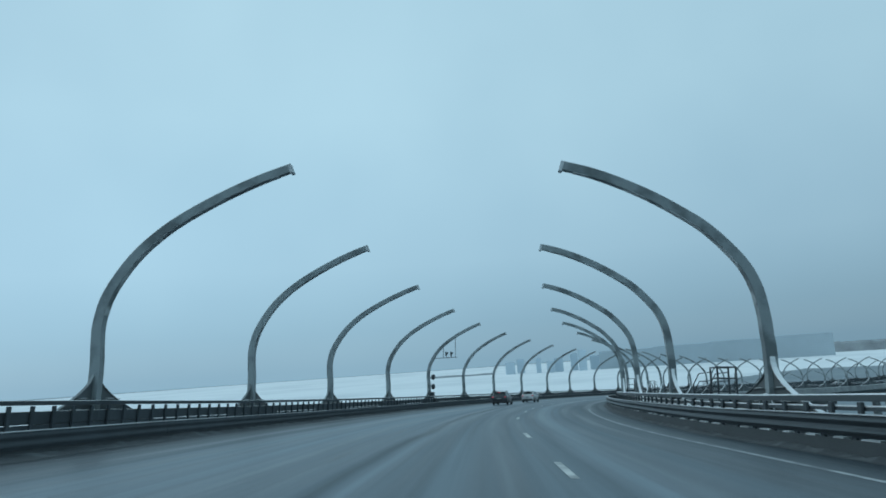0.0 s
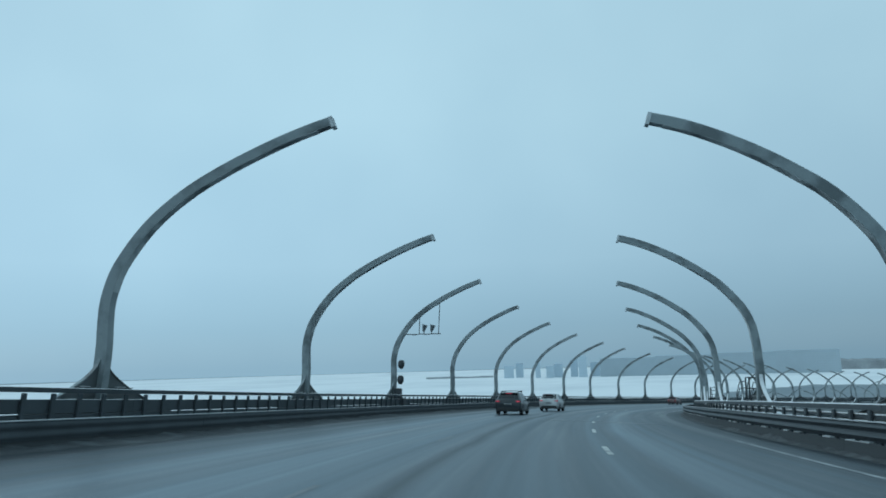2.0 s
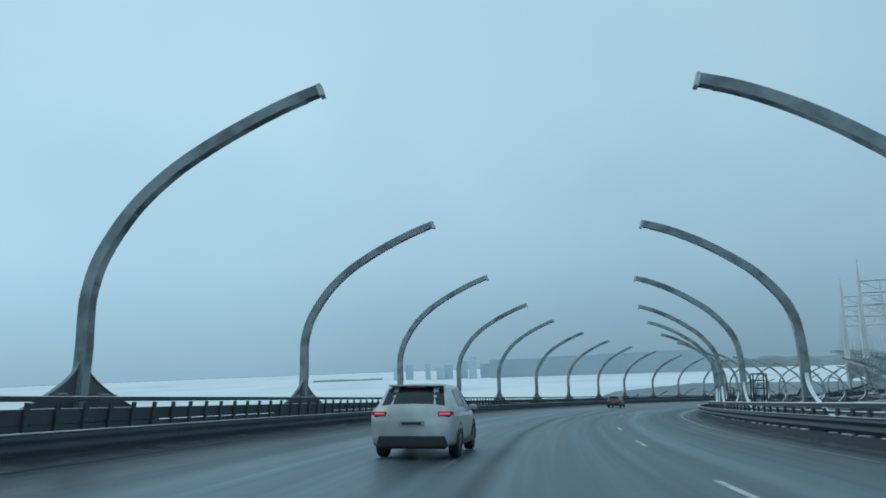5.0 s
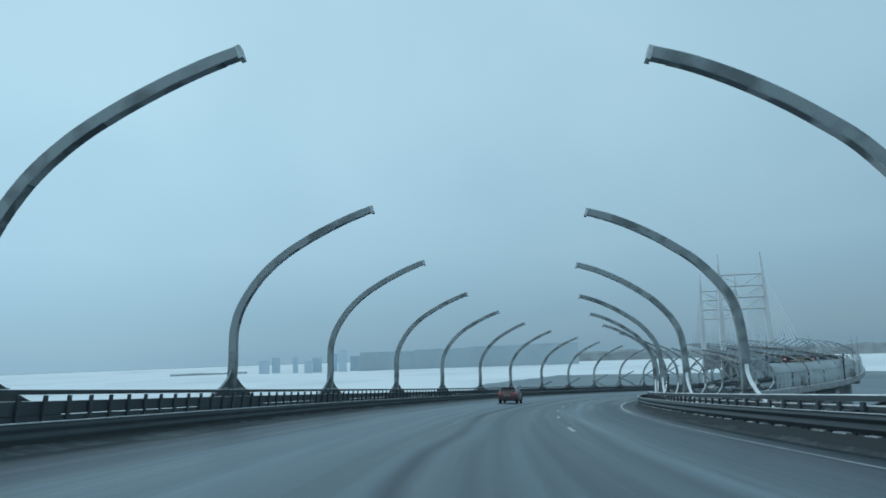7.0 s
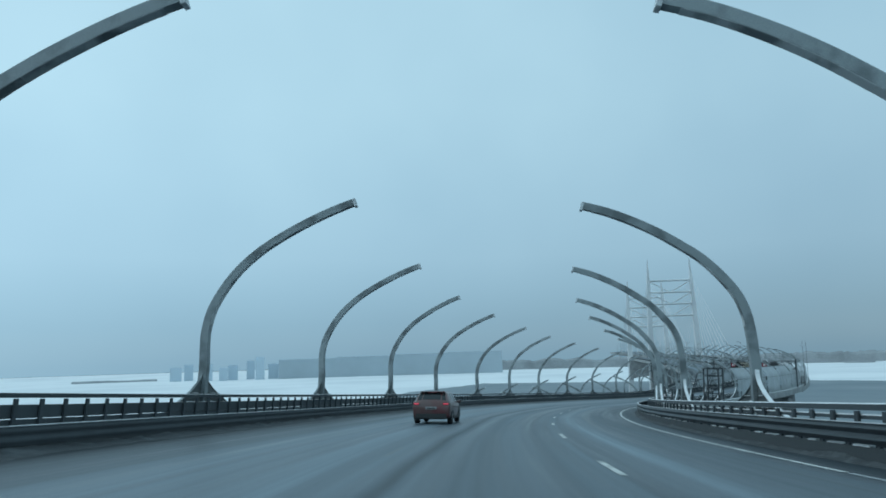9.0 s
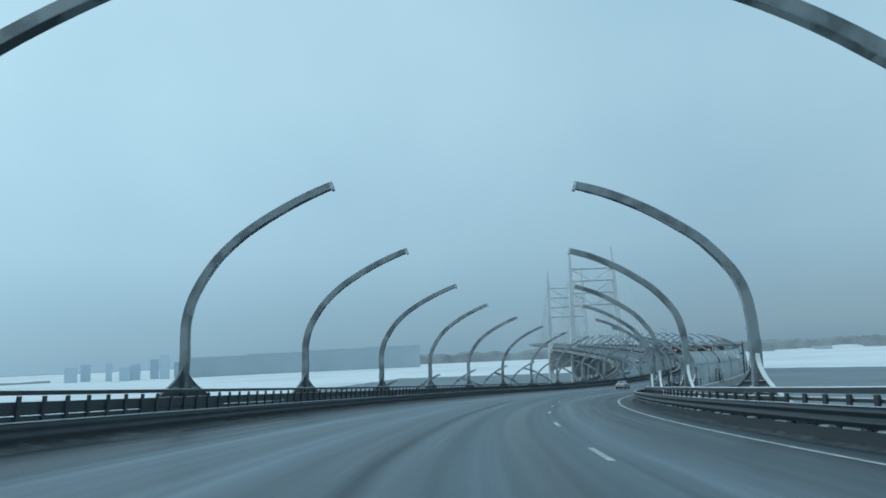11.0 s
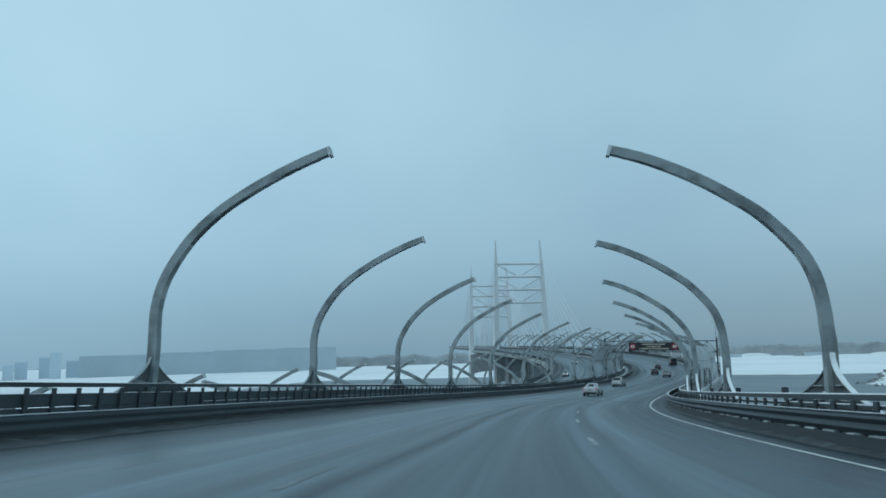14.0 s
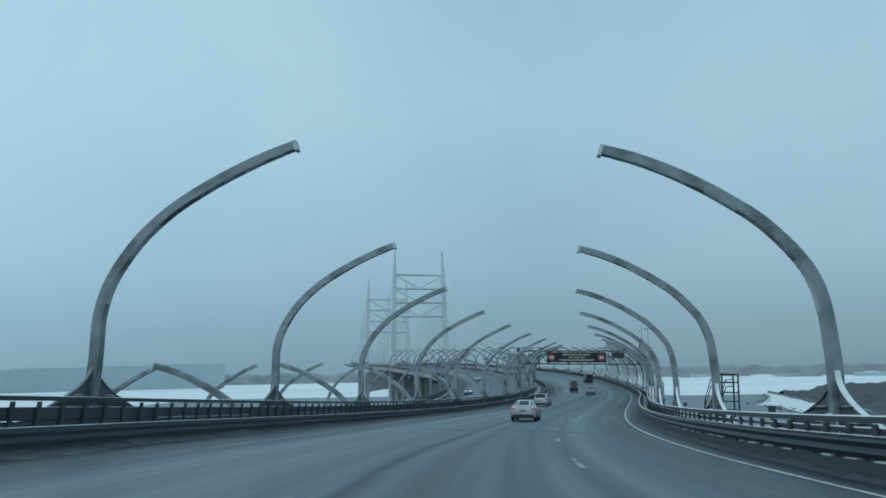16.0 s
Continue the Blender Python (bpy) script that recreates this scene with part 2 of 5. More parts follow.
# ---- the road's line: heading and grade in degrees at every pair of arches ----
HEADING_FAR = [54.9, 52.0, 49.0, 46.0, 42.9] + [42.9] * 37
GRADE_FAR = [2.1, 2.1, 2.1, 2.0, 1.9, 1.8, 1.7, 1.6, 1.5, 1.4, 1.3, 1.2] + [0.8] * 30
TH = [radians(a) for a in HEADING + HEADING_FAR]
GR = [radians(a) for a in GRADE + GRADE_FAR]
LAST = len(TH) - 1


def frame_at(th, gr, k=0.0):
    """The bank fades out where the bend to the right ends."""
    i = min(max(int(k), 0), len(BANK) - 2)
    bank = BANK[i] + (BANK[i + 1] - BANK[i]) * min(max(k - i, 0.0), 1.0)
    return Matrix.Rotation(-th, 3, "Z") @ Matrix.Rotation(gr, 3, "X") @ Matrix.Rotation(radians(bank), 3, "Y")


ORIGIN = [Vector((0, 0, 0))]
for i in range(LAST):
    a, g_ = (TH[i] + TH[i + 1]) / 2, (GR[i] + GR[i + 1]) / 2
    ORIGIN.append(ORIGIN[-1] + STEP * Vector((math.sin(a) * math.cos(g_), math.cos(a) * math.cos(g_), math.sin(g_))))
AXES = [frame_at(a, g_, i) for i, (a, g_) in enumerate(zip(TH, GR))]


def station(k):
    """Origin and axes (across, along, up) of the road at arch number k, which may be a fraction."""
    i = min(max(int(math.floor(k)), 0), LAST - 1)
    u = k - i
    if k <= 0:
        return ORIGIN[0] + AXES[0].col[1] * STEP * k, AXES[0].copy()
    a, b = ORIGIN[i], ORIGIN[i + 1]
    m0, m1 = AXES[i].col[1] * STEP, AXES[i + 1].col[1] * STEP
    p = (2 * u**3 - 3 * u * u + 1) * a + (u**3 - 2 * u * u + u) * m0 + (3 * u * u - 2 * u**3) * b + (u**3 - u * u) * m1
    return p, frame_at(TH[i] + (TH[i + 1] - TH[i]) * u, GR[i] + (GR[i + 1] - GR[i]) * u, k)


DECK = -1.17      # deck below the line of reference
CROWN, FALL = 2.8, 0.033


def deck_z(x):
    return DECK - FALL * max(0.0, CROWN - x)


def at(k, x, z):
    p, r = station(k)
    return p + r.col[0] * x + r.col[2] * z


def pose_at(k, x, z, turn=0.0):
    p, r = station(k)
    m = r.to_4x4()
    m.translation = p + r.col[0] * x + r.col[2] * z
    return m @ Matrix.Rotation(radians(turn), 4, "Z")


# ---- mesh helpers ----


def mesh_object(name, bm, mat, parent=None, label="", smooth=False):
    me = bpy.data.meshes.new(name)
    bm.normal_update()
    bm.to_mesh(me)
    bm.free()
    for mm in mat if isinstance(mat, (list, tuple)) else [mat]:
        me.materials.append(mm)
    if smooth:
        me.polygons.foreach_set("use_smooth", [True] * len(me.polygons))
    ob = new(name, me)
    if parent:
        ob.parent = parent
    if label:
        ob["label"] = label
    return ob


part = mesh_object


def share(name, me, parent, m=None):
    """One more piece on the same mesh."""
    ob = new(name, me)
    ob.parent = parent
    if m is not None:
        ob.matrix_basis = m
    return ob


def box(bm, cx, cy, cz, sx, sy, sz, bevel=0.0, m=None):
    r = bmesh.ops.create_cube(bm, size=1, matrix=Matrix.Translation((cx, cy, cz)) @ Matrix.Diagonal((sx, sy, sz, 1)))
    vs = r["verts"]
    if bevel:
        es = list({e for v in vs for e in v.link_edges})
        rb = bmesh.ops.bevel(bm, geom=es, offset=bevel, segments=1, affect="EDGES")
        vs = list({v for f in rb["faces"] for v in f.verts} | {v for v in vs if v.is_valid})
    if m is not None:
        bmesh.ops.transform(bm, matrix=m, verts=vs)
    return vs


def rod(bm, a, b, r, seg=8, r2=None):
    a, b = Vector(a), Vector(b)
    d = b - a
    q = d.to_track_quat("Z", "Y").to_matrix().to_4x4()
    bmesh.ops.create_cone(bm, cap_ends=True, segments=seg, radius1=r, radius2=r if r2 is None else r2, depth=d.length,
                          matrix=Matrix.Translation((a + b) / 2) @ q)


def loft(bm, rings, closed=True, caps=True, mat_index=0):
    """Skin over rings of points of equal number."""
    vr = [[bm.verts.new(p) for p in ring] for ring in rings]
    n = len(vr[0])
    for r0, r1 in zip(vr, vr[1:]):
        for j in range(n if closed else n - 1):
            f = bm.faces.new((r0[j], r0[(j + 1) % n], r1[(j + 1) % n], r1[j]))
            f.material_index = mat_index
    if closed and caps:
        bm.faces.new(vr[0][::-1])
        bm.faces.new(vr[-1])
    return vr


def sweep(bm, profile, k0, k1, step=0.25, closed=True, origin=None):
    """Carry a profile of (across, up) along the road."""
    n = max(1, round((k1 - k0) / step))
    rings = []
    for i in range(n + 1):
        k = k0 + (k1 - k0) * i / n
        p, r = station(k)
        ring = [p + r.col[0] * x + r.col[2] * z for x, z in profile]
        if origin is not None:
            ring = [origin @ q for q in ring]
        rings.append(ring)
    loft(bm, rings, closed)


# ---- deck ----
K0, K1 = -3.0, LAST - 0.01
bm = bmesh.new()
uvl = bm.loops.layers.uv.new("metres")
across = [-12.6, -11, -9, -7, -5, -3, -1, 1, CROWN, 5, 7, 9, 11, 12.8]
grid = []
NS = int((K1 - K0) / 0.2)
for i in range(NS + 1):
    k = K0 + (K1 - K0) * i / NS
    p, r = station(k)
    grid.append([bm.verts.new(p + r.col[0] * x + r.col[2] * deck_z(x)) for x in across])
for i in range(NS):
    for j in range(len(across) - 1):
        f = bm.faces.new((grid[i][j], grid[i][j + 1], grid[i + 1][j + 1], grid[i + 1][j]))
        for lo, (ii, jj) in zip(f.loops, ((i, j), (i, j + 1), (i + 1, j + 1), (i + 1, j))):
            lo[uvl].uv = (across[jj], (K0 + (K1 - K0) * ii / NS) * STEP)
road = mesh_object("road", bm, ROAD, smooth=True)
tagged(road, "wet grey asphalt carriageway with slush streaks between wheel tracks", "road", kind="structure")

bm = bmesh.new()
zl, zr = deck_z(-12.6) - 0.02, DECK - 0.02
sweep(bm, [(-13.0, zl), (13.2, zr), (13.2, zr - 1.5), (9.5, zr - 2.0), (6.0, zr - 3.4), (-6.0, zl - 3.4), (-9.5, zl - 2.0), (-13.0, zl - 1.5)], K0, K1, 0.5)
tagged(mesh_object("bridge_deck", bm, CONCRETE), "long curved concrete viaduct deck with deep grey side faces", "bridge", kind="structure")

for side in (-1, 1):
    bm = bmesh.new()
    x0 = 11.7 if side > 0 else -11.5
    x1 = x0 + side * 1.3
    zk = deck_z(x0)
    sweep(bm, [(x0, zk), (x1, zk - 0.01), (x1, zk + 0.16), (x0, zk + 0.16)], K0, K1, 0.25)
    tagged(mesh_object("kerb", bm, CONCRETE), "low concrete edge beam with patches of snow", "kerb", kind="structure")
    bm = bmesh.new()
    sweep(bm, [(x0 + side * 0.05, zk + 0.162), (x1 - side * 0.1, zk + 0.162), (x1 - side * 0.25, zk + 0.21), (x0 + side * 0.15, zk + 0.215)][::side], K0, 36, 0.25)
    tagged(mesh_object("edge_snow", bm, WALK_SNOW), "layer of old snow lying on the edge beam", "snow", kind="structure")

# lane markings


def lane_x(k):
    """The lane line keeps its place between the lanes as the carriageway narrows a little at the start."""
    return float(np.interp(k, (-1, 1, 3, 5, 8, 12, 17), (3.62, 3.61, 3.82, 3.92, 3.93, 4.04, 4.06)))


def stripe(bm, dx, k0, k1, w, lift=0.006):
    n = max(1, round((k1 - k0) / 0.1))
    rows_ = []
    for i in range(n + 1):
        k = k0 + (k1 - k0) * i / n
        x = lane_x(k) + dx
        rows_.append([at(k, x - w / 2, deck_z(x) + lift), at(k, x + w / 2, deck_z(x) + lift)])
    loft(bm, rows_, closed=False)


EDGE_X, SECOND_X = 4.74, -4.5     # across, from the lane line
for k0, k1, paint, lab in ((K0, 2.3, MARK_FADED, "faded solid white edge line on wet asphalt"), (2.31, 6.2, MARK_WORN, "nearly worn away edge line on wet asphalt"),
                           (6.21, 9, MARK_FADED, "faded solid white edge line on wet asphalt"), (9.01, 40, MARK, "solid white edge line on wet asphalt")):
    bm = bmesh.new()
    stripe(bm, EDGE_X, k0, k1, 0.17)
    tagged(mesh_object("edge_line", bm, paint), lab, "road marking", kind="structure")
bm, bm2, bm3 = bmesh.new(), bmesh.new(), bmesh.new()
# the dashes are a little uneven over the first spans
for k in (-2.14, -1.44, -0.74, -0.06, 0.98, 1.78, 2.42, 3.08, 3.81, 4.51, 5.21, 5.91) + tuple(7.531 + 0.704 * i for i in range(38)):
    stripe(bm if k < 14.3 else bm3, 0, k - 0.085, k + 0.085, 0.14)
    stripe(bm2, SECOND_X, k + 0.115, k + 0.28, 0.1)
tagged(mesh_object("lane_line", bm, MARK), "broken white lane line of short dashes", "road marking", kind="structure")
tagged(mesh_object("lane_line", bm3, MARK_FADED), "broken lane line of short faded dashes", "road marking", kind="structure")
tagged(mesh_object("lane_line", bm2, MARK_WORN), "faint lane dashes nearly hidden under wet slush", "road marking", kind="structure")

# ---- arches ----


def arch_curve(side, n=22):
    """Centre line of one half arch in its plane, from the deck to the free end: (across, up)."""
    if side > 0:
        pts = [(12.1, 1.6), (12.05, 2.3), (11.98, 3.13), (11.78, 4.1), (11.3, 5.02), (10.27, 6.13), (9.28, 6.83), (8.28, 7.42), (7.23, 7.92), (6.18, 8.32), (5.22, 8.57)]
    else:
        pts = [(11.88, 0.8), (11.95, 1.8), (11.96, 2.65), (11.7, 3.75), (10.9, 5.13), (9.85, 6.22), (8.7, 7.05), (7.5, 7.75), (6.35, 8.32), (5.36, 8.72)]
    pts = [(pts[0][0], deck_z(side * 12) + 0.1)] + pts
    # smooth by Catmull-Rom
    out = []
    for i in range(len(pts) - 1):
        p0, p1, p2, p3 = pts[max(i - 1, 0)], pts[i], pts[i + 1], pts[min(i + 2, len(pts) - 1)]
        for s in range(4):
            u = s / 4
            out.append(tuple(0.5 * (2 * b + (c - a) * u + (2 * a - 5 * b + 4 * c - d) * u * u + (3 * b - a - 3 * c + d) * u**3) for a, b, c, d in zip(p0, p1, p2, p3)))
    out.append(pts[-1])
    return [(side * x, z) for x, z in out]


def build_arch(side):
    """One half arch about the road's line of reference: x across, y along, z up."""
    root = new("road_arch")
    pts = arch_curve(side)
    n = len(pts)
    bm = bmesh.new()
    rings, norms = [], []
    for i, (x, z) in enumerate(pts):
        a, b = pts[max(i - 1, 0)], pts[min(i + 1, n - 1)]
        t_ = Vector((b[0] - a[0], 0, b[1] - a[1])).normalized()
        nn = Vector((-t_.z, 0, t_.x)) * (1 if side < 0 else -1)
        if nn.z < 0 and i > n // 2:
            nn = -nn
        if i <= n // 2:
            nn = Vector((t_.z * side, 0, -t_.x * side))   # outward
        norms.append((t_, nn))
        u = i / (n - 1)
        d, w = 0.2 - 0.035 * u, 0.165 - 0.03 * u
        c = Vector((x, 0, z))
        ch = 0.035
        rings.append([c + nn * d + Vector((0, -w + ch, 0)), c + nn * d + Vector((0, w - ch, 0)), c + nn * (d - ch) + Vector((0, w, 0)), c - nn * d + Vector((0, w, 0)),
                      c - nn * d + Vector((0, -w, 0)), c + nn * (d - ch) + Vector((0, -w, 0))])
    loft(bm, rings)
    part("beam", bm, STEEL, root)
    c, (t_, nn) = Vector((pts[-1][0], 0, pts[-1][1])), norms[-1]
    bm = bmesh.new()
    m = Matrix((t_, Vector((0, 1, 0)), nn)).transposed().to_4x4()
    m.translation = c
    box(bm, 0.04, 0, -0.045, 0.13, 0.30, 0.40, 0.012, m)
    part("end_plate", bm, SNOWED, root)
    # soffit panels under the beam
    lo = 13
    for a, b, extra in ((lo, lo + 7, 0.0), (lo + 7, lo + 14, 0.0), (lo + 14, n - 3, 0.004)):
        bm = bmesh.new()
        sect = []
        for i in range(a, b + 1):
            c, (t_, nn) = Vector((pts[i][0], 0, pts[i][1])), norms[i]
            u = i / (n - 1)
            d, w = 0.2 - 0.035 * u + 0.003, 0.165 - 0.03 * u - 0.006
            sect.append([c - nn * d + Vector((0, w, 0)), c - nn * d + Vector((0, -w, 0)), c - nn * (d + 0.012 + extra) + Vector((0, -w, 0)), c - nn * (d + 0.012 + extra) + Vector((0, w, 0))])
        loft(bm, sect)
        part("soffit_panel", bm, STEEL_LIFTED, root)
    # flared foot along the road
    x0, zb = pts[0][0], deck_z(pts[0][0])
    top = 1.55 if side > 0 else 0.66
    # the foot reaches further along the road ahead than behind
    FLARE = {1: {-1: (6.6, 2.05), 1: (12.0, 2.3)}, -1: {-1: (4.6, 1.65), 1: (6.2, 1.65)}}[side]
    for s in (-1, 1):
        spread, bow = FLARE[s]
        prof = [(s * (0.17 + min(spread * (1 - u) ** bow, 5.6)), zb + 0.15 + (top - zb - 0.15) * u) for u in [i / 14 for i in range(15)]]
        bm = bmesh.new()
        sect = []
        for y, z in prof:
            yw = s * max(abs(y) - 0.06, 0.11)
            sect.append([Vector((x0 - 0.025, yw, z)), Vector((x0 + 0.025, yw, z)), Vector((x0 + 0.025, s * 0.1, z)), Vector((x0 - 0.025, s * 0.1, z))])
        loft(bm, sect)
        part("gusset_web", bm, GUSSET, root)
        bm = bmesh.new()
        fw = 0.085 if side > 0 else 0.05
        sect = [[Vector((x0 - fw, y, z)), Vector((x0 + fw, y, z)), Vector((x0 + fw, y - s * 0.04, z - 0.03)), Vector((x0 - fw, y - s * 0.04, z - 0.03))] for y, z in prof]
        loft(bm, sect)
        # near flanges coloured as sky-lit, snowy at right; far ones left dark
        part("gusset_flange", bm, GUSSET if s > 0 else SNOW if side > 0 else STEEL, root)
        # stiffeners across the web, with snow lying on them
        for u in (0.22, 0.4, 0.58):
            ye = 0.17 + min(spread * (1 - u) ** bow, 5.6)
            zz = zb + 0.15 + (top - zb - 0.15) * u
            if ye > 0.4:
                yl = min(ye, 1.9)
                bm = bmesh.new()
                box(bm, x0 - side * 0.09, s * (yl + 0.2) / 2, zz, 0.13, yl - 0.25, 0.02)
                rib = part("stiffener", bm, GUSSET, root)
                bm = bmesh.new()
                box(bm, x0 - side * 0.085, s * (yl * 0.55 + 0.1), zz + 0.022, 0.1, yl * 0.3, 0.022, 0.006)
                part("snow", bm, SNOWED, rib)
    if side > 0:
        bm = bmesh.new()
        loop = [(x0 - 0.3, -0.1 + 0.62 * math.cos(math.pi * i / 12), zb + 0.82 + 0.62 * math.sin(math.pi * i / 12)) for i in range(13)]
        rings = []
        for i, (px, py, pz) in enumerate(loop):
            a = math.pi * i / 12
            rings.append([Vector((px + 0.03 * math.sin(q), py + 0.03 * math.cos(q) * math.cos(a), pz + 0.03 * math.cos(q) * math.sin(a))) for q in [2 * math.pi * j / 6 for j in range(6)]])
        loft(bm, rings)
        part("hose", bm, SNOWED, root, "pale looped hose")
    return root


ARCHES = {}
# arches that stand a little off the even spacing, in metres along the road, and those that stand or reach a little differently across it: shift, stretch
ALONG = {0: 0.5, 2: -0.57, 3: 0.37, 4: -0.16, 5: -0.11, 7: 0.26, 8: 0.49, 9: -0.78, 11: 0.15, 12: 0.19, 13: -0.72, 14: 0.09, 15: -0.17, 17: 0.4, 18: 0.15}
HEIGHT = {(-1, 0): 0.964, (1, 0): 0.987, (1, 16): 0.987}
LEAN = {(1, 3): (-0.12, 0.983), (1, 16): (-0.13, 1.0), (1, 4): (-0.08, 0.988), (-1, 0): (0.04, 1.025), (1, 0): (-0.03, 1.012), (-1, 1): (-0.16, 1.033), (1, 1): (0.02, 1.016), (-1, 2): (-0.38, 1.106), (-1, 3): (-0.32, 1.082), (-1, 4): (-0.15, 1.023), (1, 5): (0.0, 0.984), (-1, 7): (0.02, 0.982), (1, 7): (-0.02, 0.981), (-1, 9): (0.0, 0.977), (1, 10): (0.08, 1.02), (-1, 12): (0.1, 0.944), (1, 12): (-0.04, 1.008), (1, 13): (0.04, 0.989), (-1, 14): (0.01, 1.014), (1, 14): (-0.01, 0.984), (-1, 15): (0.04, 0.976), (1, 15): (-0.07, 1.007), (-1, 17): (0.11, 0.972), (-1, 18): (0.08, 0.996), (-1, 19): (0.0, 1.016), (1, 19): (0.0, 1.024)}
for side in (-1, 1):
    first = build_arch(side)
    lab = "grimy grey steel half arch leaning over the road on flared foot"
    tagged(first, lab, "arch", "arches along the viaduct")
    for k in range(-1, 38):
        ob = first if k == -1 else copy_thing(first, Matrix())
        fit_m = Matrix()
        sz_ = HEIGHT.get((side, k), 1.0)
        dx_, sx_ = LEAN.get((side, k), (0, 1) if k < 20 else (-side * min(k - 19, 3) * 0.12, 1.05))
        fit_m = Matrix.Translation((side * 11.9 + dx_, ALONG.get(k, 0), 0)) @ Matrix.Diagonal((sx_, 1, sz_, 1)) @ Matrix.Translation((-side * 11.9, 0, 0))
        ob.matrix_basis = pose_at(k, 0, 0) @ fit_m
        ARCHES[side, k] = ob

# ---- railings and crash barriers ----
POSTS = 11


def rect(x0, x1, z0, z1):
    return [(x0, z0), (x1, z0), (x1, z1), (x0, z1)]


def mesh_of(bm, mat):
    me = bpy.data.meshes.new("shared")
    bm.normal_update()
    bm.to_mesh(me)
    bm.free()
    me.materials.append(mat)
    return me


bm = bmesh.new()
box(bm, 0, 0, 0.6, 0.09, 0.2, 1.2, 0.012)
box(bm, 0, 0, 0.012, 0.2, 0.22, 0.024)
RAIL_POST = {1: mesh_of(bm, RAILING)}
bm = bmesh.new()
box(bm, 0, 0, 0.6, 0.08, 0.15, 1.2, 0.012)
RAIL_POST[-1] = mesh_of(bm, HAZED_STEEL)
bm = bmesh.new()
box(bm, 0, 0, 0.44, 0.075, 0.18, 0.88, 0.01)
box(bm, -0.02, 0, 0.66, 0.14, 0.16, 0.4, 0.015)
BARRIER_POST = {1: mesh_of(bm, GALV)}
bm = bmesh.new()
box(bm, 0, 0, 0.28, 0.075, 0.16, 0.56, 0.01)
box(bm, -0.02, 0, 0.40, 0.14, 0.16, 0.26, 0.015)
BARRIER_POST[-1] = mesh_of(bm, HAZED_STEEL)

# dirty concrete whose dark tone paints in the shade under the beam
SHADED_KERB = material("shaded_dirty_concrete", (0.052, 0.059, 0.063), 0.7, 0.0, 0.3, 0.8, 20, 0.3, dirt=(0.04, 0.046, 0.05), dirt_amount=0.45)
# top rail, planks: heights above the deck
RAILS = {1: ((1.215, 1.37), (0.99, 1.085), (0.12, 0.88)), -1: ((1.22, 1.35), (0.66, 1.03), (0.30, 0.635), (0.04, 0.28))}
RAIL_X = {1: 11.4, -1: -11.35}
BARRIER_X = {1: 10.3, -1: -8.8}
BARRIER_TOP = {1: 0.92, -1: 0.60}
BEAM = {1: 0.47, -1: 0.42}


def local_sweep(bm, profile, k0, k1, root, step=0.25):
    sweep(bm, profile, k0, k1, step, origin=root.matrix_basis.inverted())


def railing(side, k0, k1, posts):
    x, zd = RAIL_X[side], deck_z(RAIL_X[side])
    root = new("bridge_railing")
    root.matrix_basis = pose_at(k0, x, zd)
    for n_, (a, b) in enumerate(RAILS[side]):
        bm = bmesh.new()
        t_ = 0.07 if n_ == 0 else 0.04
        local_sweep(bm, rect(x - t_, x + t_, zd + a, zd + b), k0 + 0.0004, k1 - 0.0004, root)
        part("top_rail" if n_ == 0 else "rail", bm, RAILING if side > 0 else HAZED_STEEL, root)
        if side > 0 or n_ < 2:
            hc = 0.014 if side < 0 else 0.04
            bm = bmesh.new()
            local_sweep(bm, [(x - t_, zd + b + 0.002), (x + t_, zd + b + 0.002), (x + t_ * 0.5, zd + b + hc), (x - t_ * 0.6, zd + b + hc * 0.9)], k0 + 0.0006, k1 - 0.0006, root)
            part("snow_cap", bm, SNOW, root, "thin line of wet snow")
    if posts:
        inv = root.matrix_basis.inverted()
        np_ = POSTS if side > 0 else 15
        for i in range(np_):
            k = k0 + (i + 0.5) * (k1 - k0) / np_
            share("post", RAIL_POST[side], root, inv @ pose_at(k, x - side * 0.1, zd))
    tagged(root, "dark grey steel railing section dusted with snow at the deck edge", "railing", "bridge railings")
    return root


